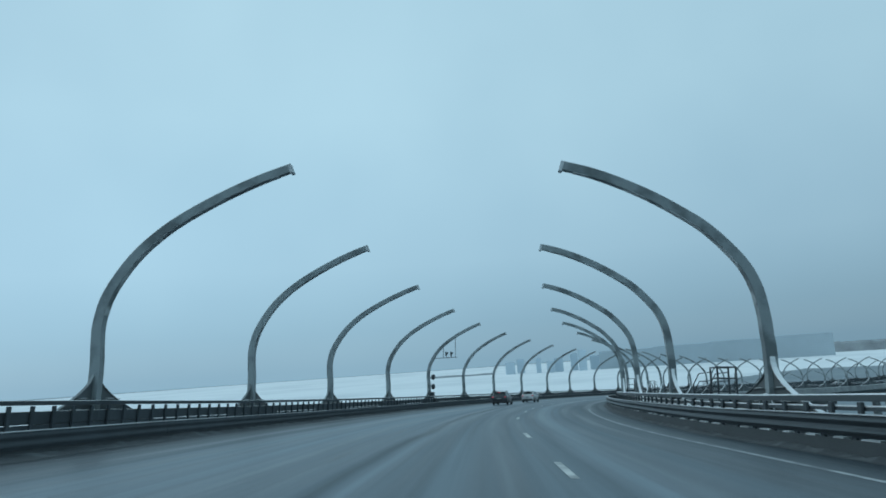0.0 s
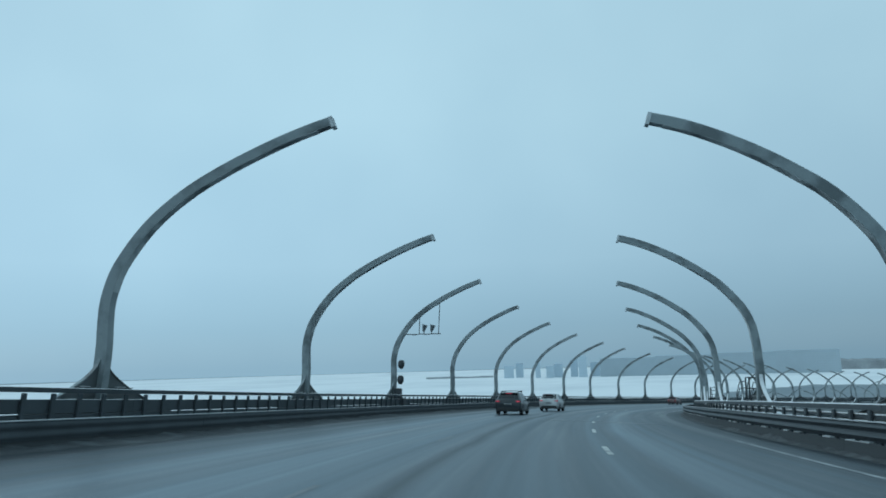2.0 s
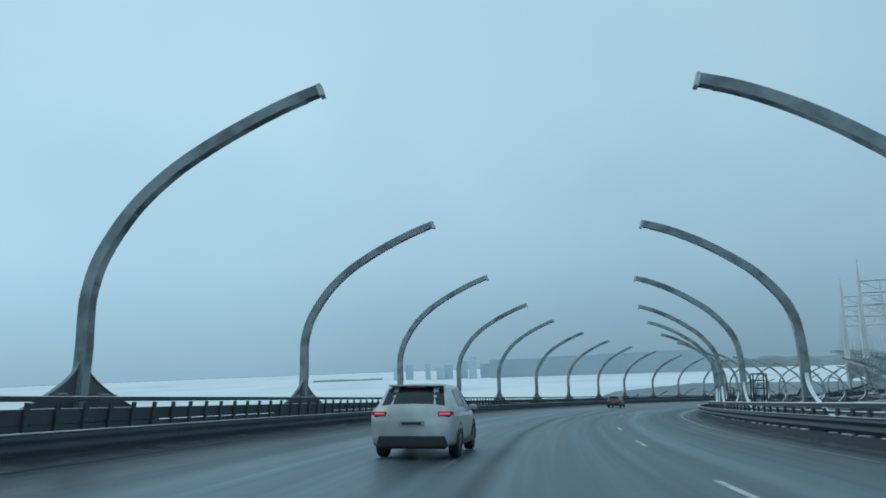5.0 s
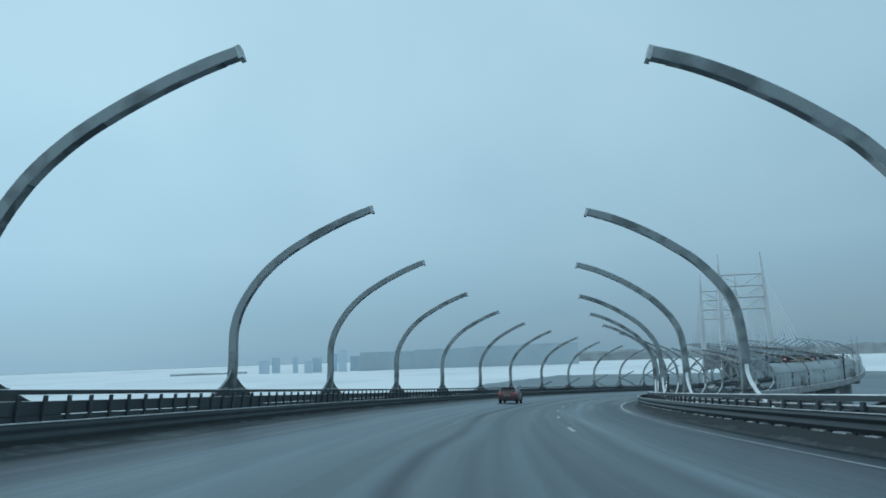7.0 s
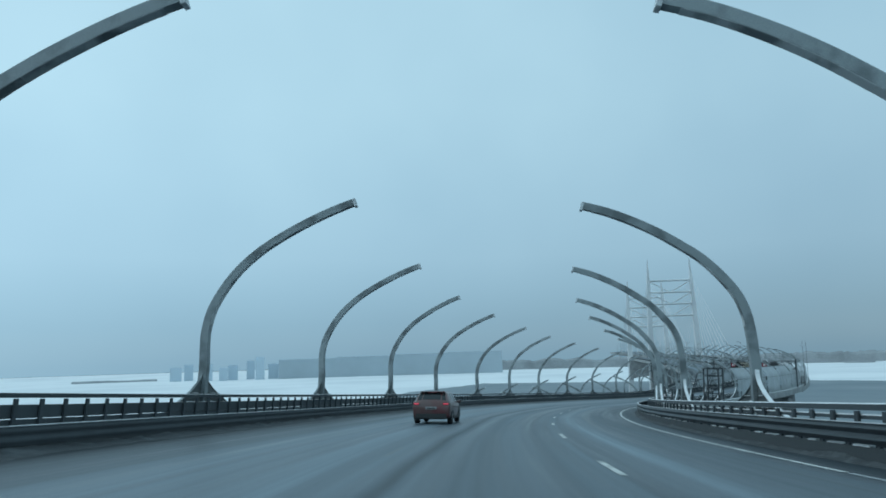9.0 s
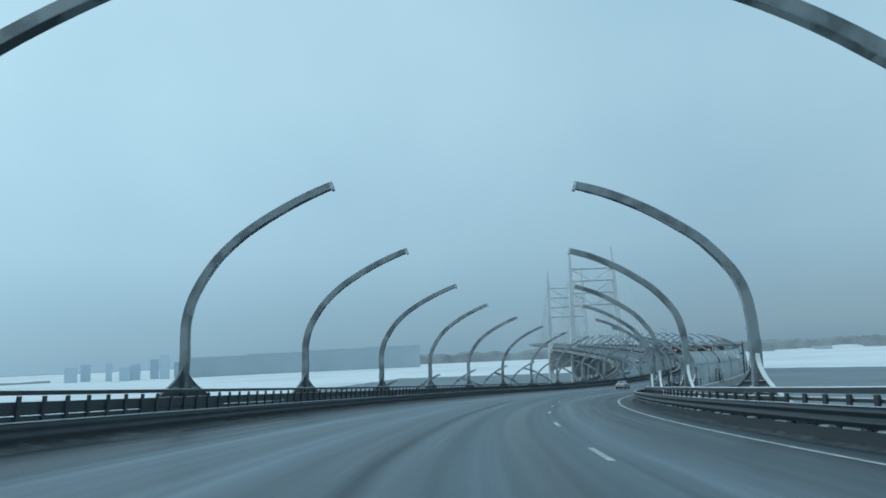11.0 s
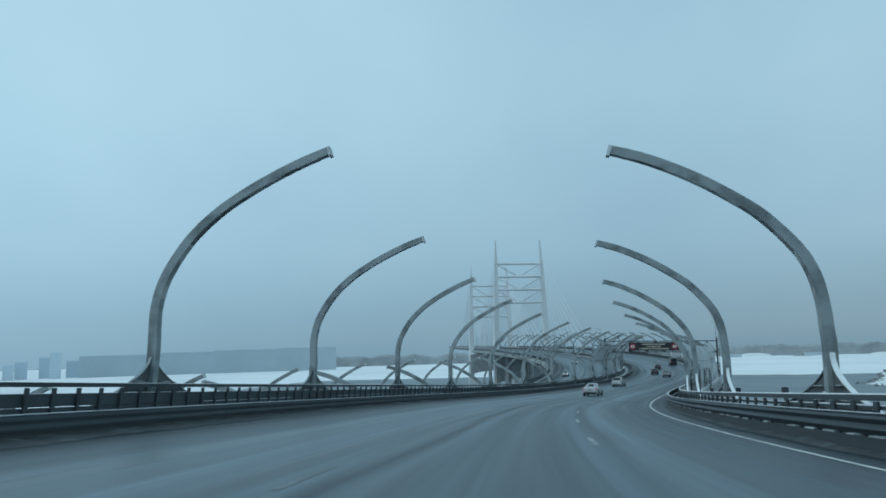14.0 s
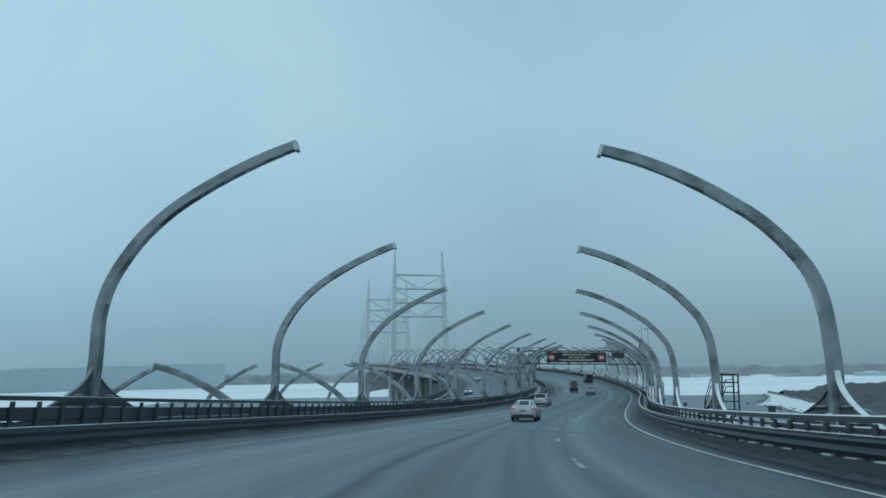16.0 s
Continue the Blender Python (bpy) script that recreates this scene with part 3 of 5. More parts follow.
def barrier(side, k0, k1, posts):
    """A beam of two deep waves on posts."""
    x, zd, top = BARRIER_X[side], deck_z(BARRIER_X[side]), BARRIER_TOP[side]
    root = new("crash_barrier")
    root.matrix_basis = pose_at(k0, x, zd)
    wave = []
    n_ = 12
    for i in range(n_ + 1):
        u = i / n_
        wave.append((x - side * (0.02 + (0.085 if side > 0 else 0.03) * (0.5 - 0.5 * math.cos(4 * math.pi * u))), zd + top - BEAM[side] * u))
    prof = wave + [(px + side * 0.012, pz) for px, pz in reversed(wave)]
    bm = bmesh.new()
    local_sweep(bm, prof if side < 0 else prof[::-1], k0 + 0.0004, k1 - 0.0004, root)
    part("beam", bm, GALV if side > 0 else HAZED_STEEL, root)
    bm = bmesh.new()
    tw = 0.07 if side > 0 else 0.04
    local_sweep(bm, rect(x - tw, x + tw, zd + top + 0.003, zd + top + 0.025), k0 + 0.0006, k1 - 0.0006, root)
    part("top_edge", bm, SNOWED, root, "pale edge crusted with road salt and snow")
    if posts:
        inv = root.matrix_basis.inverted()
        for i in range(POSTS):
            k = k0 + (i + 0.5) * (k1 - k0) / POSTS
            share("post", BARRIER_POST[side], root, inv @ pose_at(k, x + side * 0.08, zd, 0 if side > 0 else 180))
    bm = bmesh.new()
    hk = 0.385 if side > 0 else 0.2
    xa, xb = sorted((x - side * 0.02, x + side * 0.34))
    local_sweep(bm, [(xa, zd + 0.002), (xb, zd + 0.002), (xb - 0.03, zd + hk), (xa + 0.03, zd + hk)], k0 + 0.0004, k1 - 0.0004, root)
    part("base_kerb", bm, SHADED_KERB, root, "dirty wet concrete kerb toned dark for shade under the beam")
    if side > 0 and posts:
        # lumps of snow between the posts
        rnd = random.Random(int(k0 * 17 + 400))
        for i in range(POSTS):
            if rnd.random() < 0.2:
                continue
            c_, w_ = k0 + (i + 1 + rnd.uniform(-0.12, 0.12)) * (k1 - k0) / POSTS, rnd.uniform(0.14, 0.34) * (k1 - k0) / POSTS
            c_ = min(max(c_, k0 + w_ + 0.002), k1 - w_ - 0.002)
            hs_ = rnd.uniform(0.03, 0.06)
            bm = bmesh.new()
            local_sweep(bm, [(xa + 0.035, zd + hk + 0.002), (xb - 0.1, zd + hk + 0.002), (xb - 0.15, zd + hk + hs_), (xa + 0.06, zd + hk + hs_ * 0.8)], c_ - w_, c_ + w_, root, 0.02)
            part("snow", bm, WALK_SNOW, root, "lump of old snow on the kerb")
    tagged(root, "dirty galvanised crash barrier beam on short steel posts", "barrier", "crash barriers")
    return root


for side in (-1, 1):
    for k in range(-2, 23):
        railing(side, k, k + 1, True)
        barrier(side, k, k + 1, True)
    for k in range(23, 50, 3):
        railing(side, k, k + 3, False)
        barrier(side, k, k + 3, False)

# snow and grit under the barrier
SLUSH = material("grey_slush", (0.088, 0.098, 0.104), 0.75, 0.0, 0.45, 1.6, 14, 0.6, dirt=(0.042, 0.048, 0.052), dirt_amount=0.56, edge=(0.06, 0.08))
for side in (-1, 1):
    bm = bmesh.new()
    rnd = random.Random(5 + side)
    x0 = BARRIER_X[side]
    rings = []
    for i in range(25 * 60):
        k = -2 + i / 60
        w_ = 0.25 + 0.45 * max(0, noise.noise((k * 3.1, side, 0))) + 0.08 * noise.noise((k * 21, side, 5)) + 0.05 * rnd.random()
        h_ = 0.05 + 0.1 * max(0, noise.noise((k * 4.7, side, 3))) + 0.05 * noise.noise((k * 27, side, 8))
        w_ *= 1.0 if side > 0 else 2.2
        xs = [x0 - side * w_, x0 - side * w_ * 0.7, x0 - side * w_ * 0.35, x0 - side * 0.06, x0 + side * 0.0]
        hs = [0.002, h_ * 0.35 + 0.015 * rnd.random(), h_ * 0.9 + 0.03 * rnd.random(), h_ * 1.5 + 0.03 * rnd.random(), h_ * 1.6]
        rings.append([at(k, a, deck_z(a) + b) for a, b in zip(xs, hs)])
    loft(bm, rings, closed=False)
    tagged(mesh_object("slush_ridge", bm, SLUSH, smooth=True), "ridge of dirty frozen slush along the foot of the barrier", "slush", kind="stuff")

# trodden snow on the strip behind the barriers
for side, a_, b_ in ((1, 10.68, 11.3), (-1, -11.1, -10.2)):
    bm = bmesh.new()
    rings = []
    for i in range(33 * 10):
        k = -2.9 + i / 10
        lo_, hi_ = a_ + 0.08 * noise.noise((k * 3, 7, side)), b_ - (0.3 if side < 0 else 0.05) * abs(noise.noise((k * 2, 3, side)))
        xs = [lo_, lo_ + 0.15, (lo_ + hi_) / 2, hi_ - 0.15, hi_]
        hs = [0.003, 0.13, 0.14 + 0.02 * noise.noise((k * 5, 1, side)), 0.12, 0.003]
        rings.append([at(k, a, deck_z(a) + b) for a, b in zip(xs, hs)])
    loft(bm, rings, closed=False)
    tagged(mesh_object("snow_strip", bm, WALK_SNOW, smooth=True), "strip of trodden snow behind the crash barrier", "snow", kind="structure")

# ---- expansion joints ----
for k, xa, xb, paint in ((3.13, 0.9, 7.6, MARK_FADED), (17.9, -3.0, 7.4, MARK_WORN)):
    bm = bmesh.new()
    rings = []
    for i in range(23):
        x = xa + (xb - xa) * i / 22
        z = deck_z(x)
        rings.append([at(k - 0.012, x, z + 0.004), at(k + 0.012, x, z + 0.004), at(k + 0.012, x, z + 0.012), at(k - 0.012, x, z + 0.012)])
    loft(bm, rings)
    tagged(mesh_object("expansion_joint", bm, paint), "pale worn expansion joint across the wet carriageway", "road joint", kind="structure")

# ---- the lower carriageway on the outside of the bend ----
LOW_X, LOW_K0, LOW_K1 = -23.6, -2.5, 46.0


def low_station(k):
    p, r = station(k)
    th = math.atan2(r.col[1].x, r.col[1].y)
    flat = Matrix.Rotation(-th, 3, "Z")
    q = p + flat.col[0] * LOW_X
    u = min(max((k - 17.5) / 14.0, 0.0), 1.0)
    u = u * u * (3 - 2 * u)
    q.z = -22.1 * (1 - u) + (p.z - 0.6) * u
    return q, flat


def low_at(k, x, z):
    p, r = low_station(k)
    return p + r.col[0] * x + r.col[2] * z


def low_sweep(bm, profile, k0, k1, step=0.5):
    n = max(1, round((k1 - k0) / step))
    loft(bm, [[low_at(k0 + (k1 - k0) * i / n, x, z) for x, z in profile] for i in range(n + 1)])


bm = bmesh.new()
low_sweep(bm, [(-13, DECK), (13, DECK), (13, DECK - 1.4), (6, DECK - 3.2), (-6, DECK - 3.2), (-13, DECK - 1.4)], LOW_K0, LOW_K1)
tagged(mesh_object("lower_deck", bm, CONCRETE), "lower concrete viaduct deck running beside the upper one", "bridge", kind="structure")
bm = bmesh.new()
uvl = bm.loops.layers.uv.new("metres")
n_ = 160
vr = [[bm.verts.new(low_at(LOW_K0 + (LOW_K1 - LOW_K0) * i / n_, x, DECK + 0.02)) for x in (-10.5, 0, 10.5)] for i in range(n_ + 1)]
for i in range(n_):
    for j in range(2):
        f = bm.faces.new((vr[i][j], vr[i][j + 1], vr[i + 1][j + 1], vr[i + 1][j]))
        for lo, (ii, jj) in zip(f.loops, ((i, j), (i, j + 1), (i + 1, j + 1), (i + 1, j))):
            lo[uvl].uv = ((-10.5, 0, 10.5)[jj], 500 + ii * STEP * (LOW_K1 - LOW_K0) / n_)
tagged(mesh_object("lower_road", bm, ROAD), "wet asphalt of the oncoming carriageway", "road", kind="structure")
for s in (-1, 1):
    bm = bmesh.new()
    low_sweep(bm, rect(s * 11.4 - 0.08, s * 11.4 + 0.08, DECK, DECK + 1.1), LOW_K0, LOW_K1)
    tagged(mesh_object("lower_parapet", bm, RAILING), "grey parapet along the lower carriageway", "railing", kind="structure")
    for k in range(6, 40):
        p, r = low_station(k + 0.92)
        m = r.to_4x4()
        m.translation = p
        tagged(copy_thing(ARCHES[s, 0], m), "grey steel half arch over the lower carriageway", "arch", "arches of the lower carriageway")

# piers under the viaducts
WATER_Z = -52.0
bm = bmesh.new()
bmesh.ops.create_cone(bm, cap_ends=True, segments=20, radius1=1.5, radius2=1.5, depth=60, matrix=Matrix.Translation((0, 0, -30)))
box(bm, 0, 0, -1.0, 13, 3.0, 2.0, 0.3)
PIER = mesh_of(bm, CONCRETE)
for k in range(-1, 50, 3):
    p, r = station(k + 0.5)
    ob = new("bridge_pier", PIER)
    ob.matrix_basis = Matrix.Translation(p + Vector((0, 0, DECK - 3.3))) @ Matrix.Rotation(-math.atan2(r.col[1].x, r.col[1].y), 4, "Z")
    tagged(ob, "round grey concrete pier with a wide cap under the deck", "pier", "viaduct piers")
    if k > 5 and k < 44:
        p, r = low_station(k + 0.5)
        ob = new("bridge_pier", PIER)
        ob.matrix_basis = Matrix.Translation(p + Vector((0, 0, DECK - 3.1))) @ r.to_4x4()
        tagged(ob, "round grey concrete pier with a wide cap under the deck", "pier", "viaduct piers")

bm = bmesh.new()
box(bm, 0, 0, -20, 15, 4.5, 40, 0.6)
box(bm, 0, 0, -1.2, 22, 5.5, 2.4, 0.5)
WALL_PIER = mesh_of(bm, CONCRETE)
for k in (24.2, 28.2, 32.2):
    p, r = station(k)
    ob = new("bridge_pier", WALL_PIER)
    ob.matrix_basis = Matrix.Translation(p + Vector((0, 0, DECK - 3.4))) @ Matrix.Rotation(-math.atan2(r.col[1].x, r.col[1].y), 4, "Z")
    tagged(ob, "broad concrete wall pier under the far bend of the viaduct", "pier", "viaduct piers")

# ---- noise screens on the far bend ----
SCREEN = material("frosted_acrylic", (0.62, 0.68, 0.70), 0.35, 0.0, 0.15, 0.4, 6, 0.05, dirt=(0.48, 0.52, 0.53), dirt_amount=0.45, obj_var=0.08)
SCREEN.node_tree.nodes["Principled BSDF"].inputs["Alpha"].default_value = 0.42


def noise_screen(side, k0):
    """Frosted panels that follow the curve of the arches between two of them."""
    root = new("noise_screen")
    root.matrix_basis = pose_at(k0, side * 12.2, DECK)
    inv = root.matrix_basis.inverted()
    line = [(x + side * 0.24, z) for x, z in arch_curve(side) if z < 6.3]
    line = [line[round(i * (len(line) - 1) / 9)] for i in range(10)]
    cut = [0.04 + 0.92 * i / 4 for i in range(5)]
    for a, b in zip(cut, cut[1:]):
        bm = bmesh.new()
        rings = []
        for i in range(3):
            k = k0 + a + 0.004 + (b - a - 0.008) * i / 2
            inner, outer = [inv @ at(k, x, z) for x, z in line], [inv @ at(k, x + side * 0.03, z) for x, z in reversed(line)]
            rings.append(inner + outer)
        loft(bm, rings)
        part("panel", bm, SCREEN, root, "frosted pale panel")
    for x, z in (line[0], line[5], line[-1]):
        bm = bmesh.new()
        sweep(bm, rect(x - 0.05, x + 0.05, z - 0.06, z + 0.06), k0 + 0.03, k0 + 0.97, 0.25, origin=inv)
        part("rail", bm, GALV, root)
    return tagged(root, "curved frosted noise screen between two arches", "noise screen", "noise screens on the bend")


for k in range(20, 29):
    noise_screen(1, k)
for k in range(23, 29):
    noise_screen(-1, k)

# ---- water, ice and far shore ----
WATER = material("open_water", (0.085, 0.125, 0.15), 0.35, 0.0, 0.25, 0.01, 0.3, 0.25)
ICE = material("snow_covered_ice", (0.83, 0.85, 0.86), 0.75, 0.0, 0.12, 0.004, 0.05, 0.2, dirt=(0.66, 0.69, 0.71), dirt_amount=0.36)
bm = bmesh.new()
bmesh.ops.create_grid(bm, x_segments=2, y_segments=2, size=4600, matrix=Matrix.Translation((100, 200, WATER_Z)))
tagged(mesh_object("water", bm, WATER), "dull grey open water of the bay", "water", kind="structure")
edge = [(1450, -900), (1230, 60), (1060, 440), (1030, 720), (800, 1060), (560, 930), (330, 640), (60, 420), (-170, 200), (-260, -300), (-300, -1500)]
rnd = random.Random(3)
line = []
for (x0, y0), (x1, y1) in zip(edge, edge[1:]):
    for i in range(16):
        u = i / 16
        line.append((x0 + (x1 - x0) * u + rnd.uniform(-7, 7), y0 + (y1 - y0) * u + rnd.uniform(-7, 7)))
bm = bmesh.new()
c = Vector((120, 150))
rings = []
for x, y in line:
    d = (Vector((x, y)) - c).normalized()
    rings.append([(x, y, WATER_Z - 0.2), (x + d.x * 3, y + d.y * 3, WATER_Z + 0.5), (c.x + d.x * 4400, c.y + d.y * 4400, WATER_Z + 0.6)])
loft(bm, rings, closed=False)
tagged(mesh_object("ice_sheet", bm, ICE), "wide white snow-covered ice sheet on the bay", "ice", kind="structure")

# haze painted in: far walls, glass and trees are paled towards the sky
FAR_WALL = material("hazed_panel_facade", (0.46, 0.535, 0.58), 0.85, 0.0, 0.15, 0.02, 0.5, 0.1, dirt=(0.41, 0.475, 0.515), obj_var=0.06)
FAR_GLASS = material("hazed_window_glass", (0.43, 0.50, 0.54), 0.5, 0.0, 0.15, 0.05, 1, 0.05)
FAR_PALE = material("hazed_rendered_facade", (0.56, 0.66, 0.73), 0.9, 0.0, 0.1, 0.02, 0.5, 0.05, dirt=(0.52, 0.61, 0.67), obj_var=0.03)
FAR_PANE = material("hazed_tower_glass", (0.52, 0.61, 0.67), 0.5, 0.0, 0.1, 0.05, 1, 0.05)
FAR_TREES = material("hazed_winter_trees", (0.335, 0.36, 0.375), 0.95, 0.0, 0.3, 0.02, 0.2, 0.3)


def block(name, az, dist, width, height, depth, label, floors, bays, wall=None, group="far shore buildings", base=WATER_Z + 0.5):
    """A building far off that faces the viaduct, with recessed rows of windows."""
    a = radians(az)
    root = new(name)
    root.matrix_basis = Matrix.Translation((40 + dist * math.sin(a), 90 + dist * math.cos(a), base)) @ Matrix.Rotation(-a, 4, "Z")
    bm = bmesh.new()
    box(bm, 0, depth / 2, height / 2, width, depth, height)
    part("wall", bm, wall or FAR_WALL, root)
    bm = bmesh.new()
    box(bm, 0, depth / 2, height + 0.6, width * 1.004, depth * 1.02, 1.2)
    part("roof", bm, wall or FAR_WALL, root)
    bm = bmesh.new()
    box(bm, 0, 0, 0, width / bays * 0.55, 0.3, height / floors * 0.45)
    pane = mesh_of(bm, FAR_PANE if wall else FAR_GLASS)
    for j in range(floors):
        for i in range(bays):
            share("window", pane, root, Matrix.Translation((width * ((i + 0.5) / bays - 0.5), -0.06, height * (j + 0.55) / floors)))
    tagged(root, label, "building", group)
    return root


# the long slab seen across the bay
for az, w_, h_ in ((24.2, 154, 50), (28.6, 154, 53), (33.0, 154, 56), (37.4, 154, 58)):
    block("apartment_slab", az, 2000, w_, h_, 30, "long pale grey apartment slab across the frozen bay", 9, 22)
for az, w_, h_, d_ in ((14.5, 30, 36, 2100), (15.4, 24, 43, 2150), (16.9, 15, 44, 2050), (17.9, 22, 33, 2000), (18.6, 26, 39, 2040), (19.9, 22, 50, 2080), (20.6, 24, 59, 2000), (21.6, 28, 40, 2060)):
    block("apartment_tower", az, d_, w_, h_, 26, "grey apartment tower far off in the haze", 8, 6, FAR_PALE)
for az, w_, h_ in ((69.0, 50, 7), (74.5, 70, 8), (80.0, 60, 6), (85.0, 80, 8), (91.0, 60, 7)):
    block("warehouse", az, 2300, w_, h_, 50, "low pale warehouse on the far snowy shore", 2, 10)


def shore(name, az0, az1, dist, height, label):
    bm = bmesh.new()
    rnd = random.Random(int(az0 * 7))
    n = int((az1 - az0) * 5)
    rings = []
    for i in range(n + 1):
        a = radians(az0 + (az1 - az0) * i / n)
        h = height * (0.7 + 0.3 * noise.noise((i * 0.11, az0, 0)) + 0.12 * rnd.random())
        x, y = math.sin(a), math.cos(a)
        rings.append([(40 + x * dist, 90 + y * dist, WATER_Z), (40 + x * (dist + 6), 90 + y * (dist + 6), WATER_Z + h * 0.8),
                      (40 + x * (dist + 30), 90 + y * (dist + 30), WATER_Z + h), (40 + x * (dist + 120), 90 + y * (dist + 120), WATER_Z)])
    loft(bm, rings, closed=False)
    tagged(mesh_object(name, bm, FAR_TREES), label, "woodland", kind="stuff")


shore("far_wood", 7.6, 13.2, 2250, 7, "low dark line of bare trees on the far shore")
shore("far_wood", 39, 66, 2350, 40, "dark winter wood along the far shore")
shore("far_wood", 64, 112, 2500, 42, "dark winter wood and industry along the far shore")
rnd = random.Random(31)
for i in range(16):
    az = 66 + 2.6 * i + rnd.uniform(-1, 1)
    a, d_ = radians(az), rnd.uniform(2240, 2440)
    w_, h_ = rnd.uniform(40, 130), (d_ - 2230) * 0.05 + rnd.uniform(1.5, 3.5)
    bm = bmesh.new()
    n_ = 16
    rings = []
    for j in range(n_ + 1):
        f = j / n_
        e = math.sin(math.pi * f) ** 0.4
        rings.append([((f - 0.5) * w_, 0, 0), ((f - 0.5) * w_, 2, h_ * e * (0.8 + 0.2 * noise.noise((f * 6, i, 0)))), ((f - 0.5) * w_, 40, h_ * e), ((f - 0.5) * w_, 60, 0)])
    loft(bm, rings, closed=False)
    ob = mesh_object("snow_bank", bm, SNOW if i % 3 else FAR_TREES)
    ob.matrix_basis = Matrix.Translation((40 + d_ * math.sin(a), 90 + d_ * math.cos(a), WATER_Z + 0.3)) @ Matrix.Rotation(-a, 4, "Z")
    tagged(ob, "long low snow bank on the far shore", "snow bank", kind="structure")

# spit with a breakwater
EARTH = material("dark_earth", (0.075, 0.085, 0.088), 0.95, 0.0, 0.35, 0.02, 0.6, 0.6, dirt=(0.42, 0.44, 0.45), dirt_amount=0.34, edge=(0.03, 0.04))
STONE = material("dark_rubble", (0.16, 0.168, 0.17), 0.9, 0.0, 0.35, 0.03, 1.0, 0.6, dirt=(0.5, 0.52, 0.53), dirt_amount=0.33)
WALL_A, WALL_B = Vector((1090, 348, WATER_Z)), Vector((664, 214, WATER_Z))     # ends of the breakwater
INLAND, SEAWARD = Vector((400, -111, 0)), Vector((-0.3, 0.954, 0))


def spit_width(u):
    """How far the snow reaches out from the breakwater."""
    return float(np.interp(u, (0, 0.2, 0.4, 0.5, 0.6, 1), (5, 16, 34, 48, 34, 26))) + 5 * noise.noise((u * 17, 2, 4))


bm = bmesh.new()
rings = []
for i in range(61):
    u = i / 60
    c, w_ = WALL_A.lerp(WALL_B, u), spit_width(u)
    rings.append([c + SEAWARD * w_ * j / 8 + Vector((0, 0, (3.2 + 1.6 * noise.noise((u * 20, j * 0.6, 1))) * (1 - j / 8) ** 0.7 - 0.3)) for j in range(9)])
loft(bm, rings, closed=False)
tagged(mesh_object("snowy_spit", bm, SNOW, smooth=True), "snow-covered spit of land in the open water", "spit", kind="structure")
bm = bmesh.new()
rnd = random.Random(8)
for i in range(190):
    u = rnd.random()
    r_ = bmesh.ops.create_icosphere(bm, subdivisions=1, radius=rnd.uniform(0.7, 2.3))
    m = Matrix.Translation(WALL_A.lerp(WALL_B, u) + SEAWARD * (spit_width(u) * rnd.uniform(0.75, 1.12)) + Vector((0, 0, rnd.uniform(-0.3, 0.8)))) @ Matrix.Rotation(rnd.random() * 6, 4, "Z") @ Matrix.Diagonal((1, rnd.uniform(0.6, 1), rnd.uniform(0.4, 0.7), 1))
    bmesh.ops.transform(bm, matrix=m, verts=r_["verts"])
tagged(mesh_object("rubble", bm, STONE), "snow-dusted boulders along the water's edge", "rocks", kind="stuff")
bm = bmesh.new()
rings = []
for i in range(41):
    c = WALL_A.lerp(WALL_B, i / 40) + SEAWARD * 2 * noise.noise((i * 0.4, 0, 6))
    top = 4.6 + 0.5 * noise.noise((i * 0.9, 3, 0))
    rings.append([c - SEAWARD * 1.5 + Vector((0, 0, -1)), c + SEAWARD * 1.5 + Vector((0, 0, -1)), c + SEAWARD * 1.1 + Vector((0, 0, top)), c - SEAWARD * 1.1 + Vector((0, 0, top))])
loft(bm, rings)
tagged(mesh_object("breakwater", bm, GUSSET), "long dark breakwater wall on the spit", "breakwater", kind="structure")
bm = bmesh.new()
bmesh.ops.create_grid(bm, x_segments=70, y_segments=50, size=0.5)
for v in bm.verts:
    u, w_ = v.co.x + 0.5, v.co.y + 0.5
    h = (2.6 + 5.0 * w_ + 6 * noise.noise((u * 9, w_ * 8, 9)) + 2.5 * noise.noise((u * 30, w_ * 27, 2))) * min(1, 12 * (1 - w_), 14 * u + 0.2)
    v.co = WALL_A.lerp(WALL_B, u) - SEAWARD * 2 + INLAND * w_ + Vector((0, 0, max(h, 0.4)))
ob = mesh_object("rubble_mound", bm, EARTH)
tagged(ob, "dark mound of earth and rubble with patches of snow", "mound", kind="structure")

# ---- cable-stayed bridge ----
# pale paint, its colour lightened further for the haze before it
PYLON = material("pale_pylon_paint", (0.74, 0.76, 0.77), 0.6, 0.0, 0.15, 0.05, 2, 0.05)


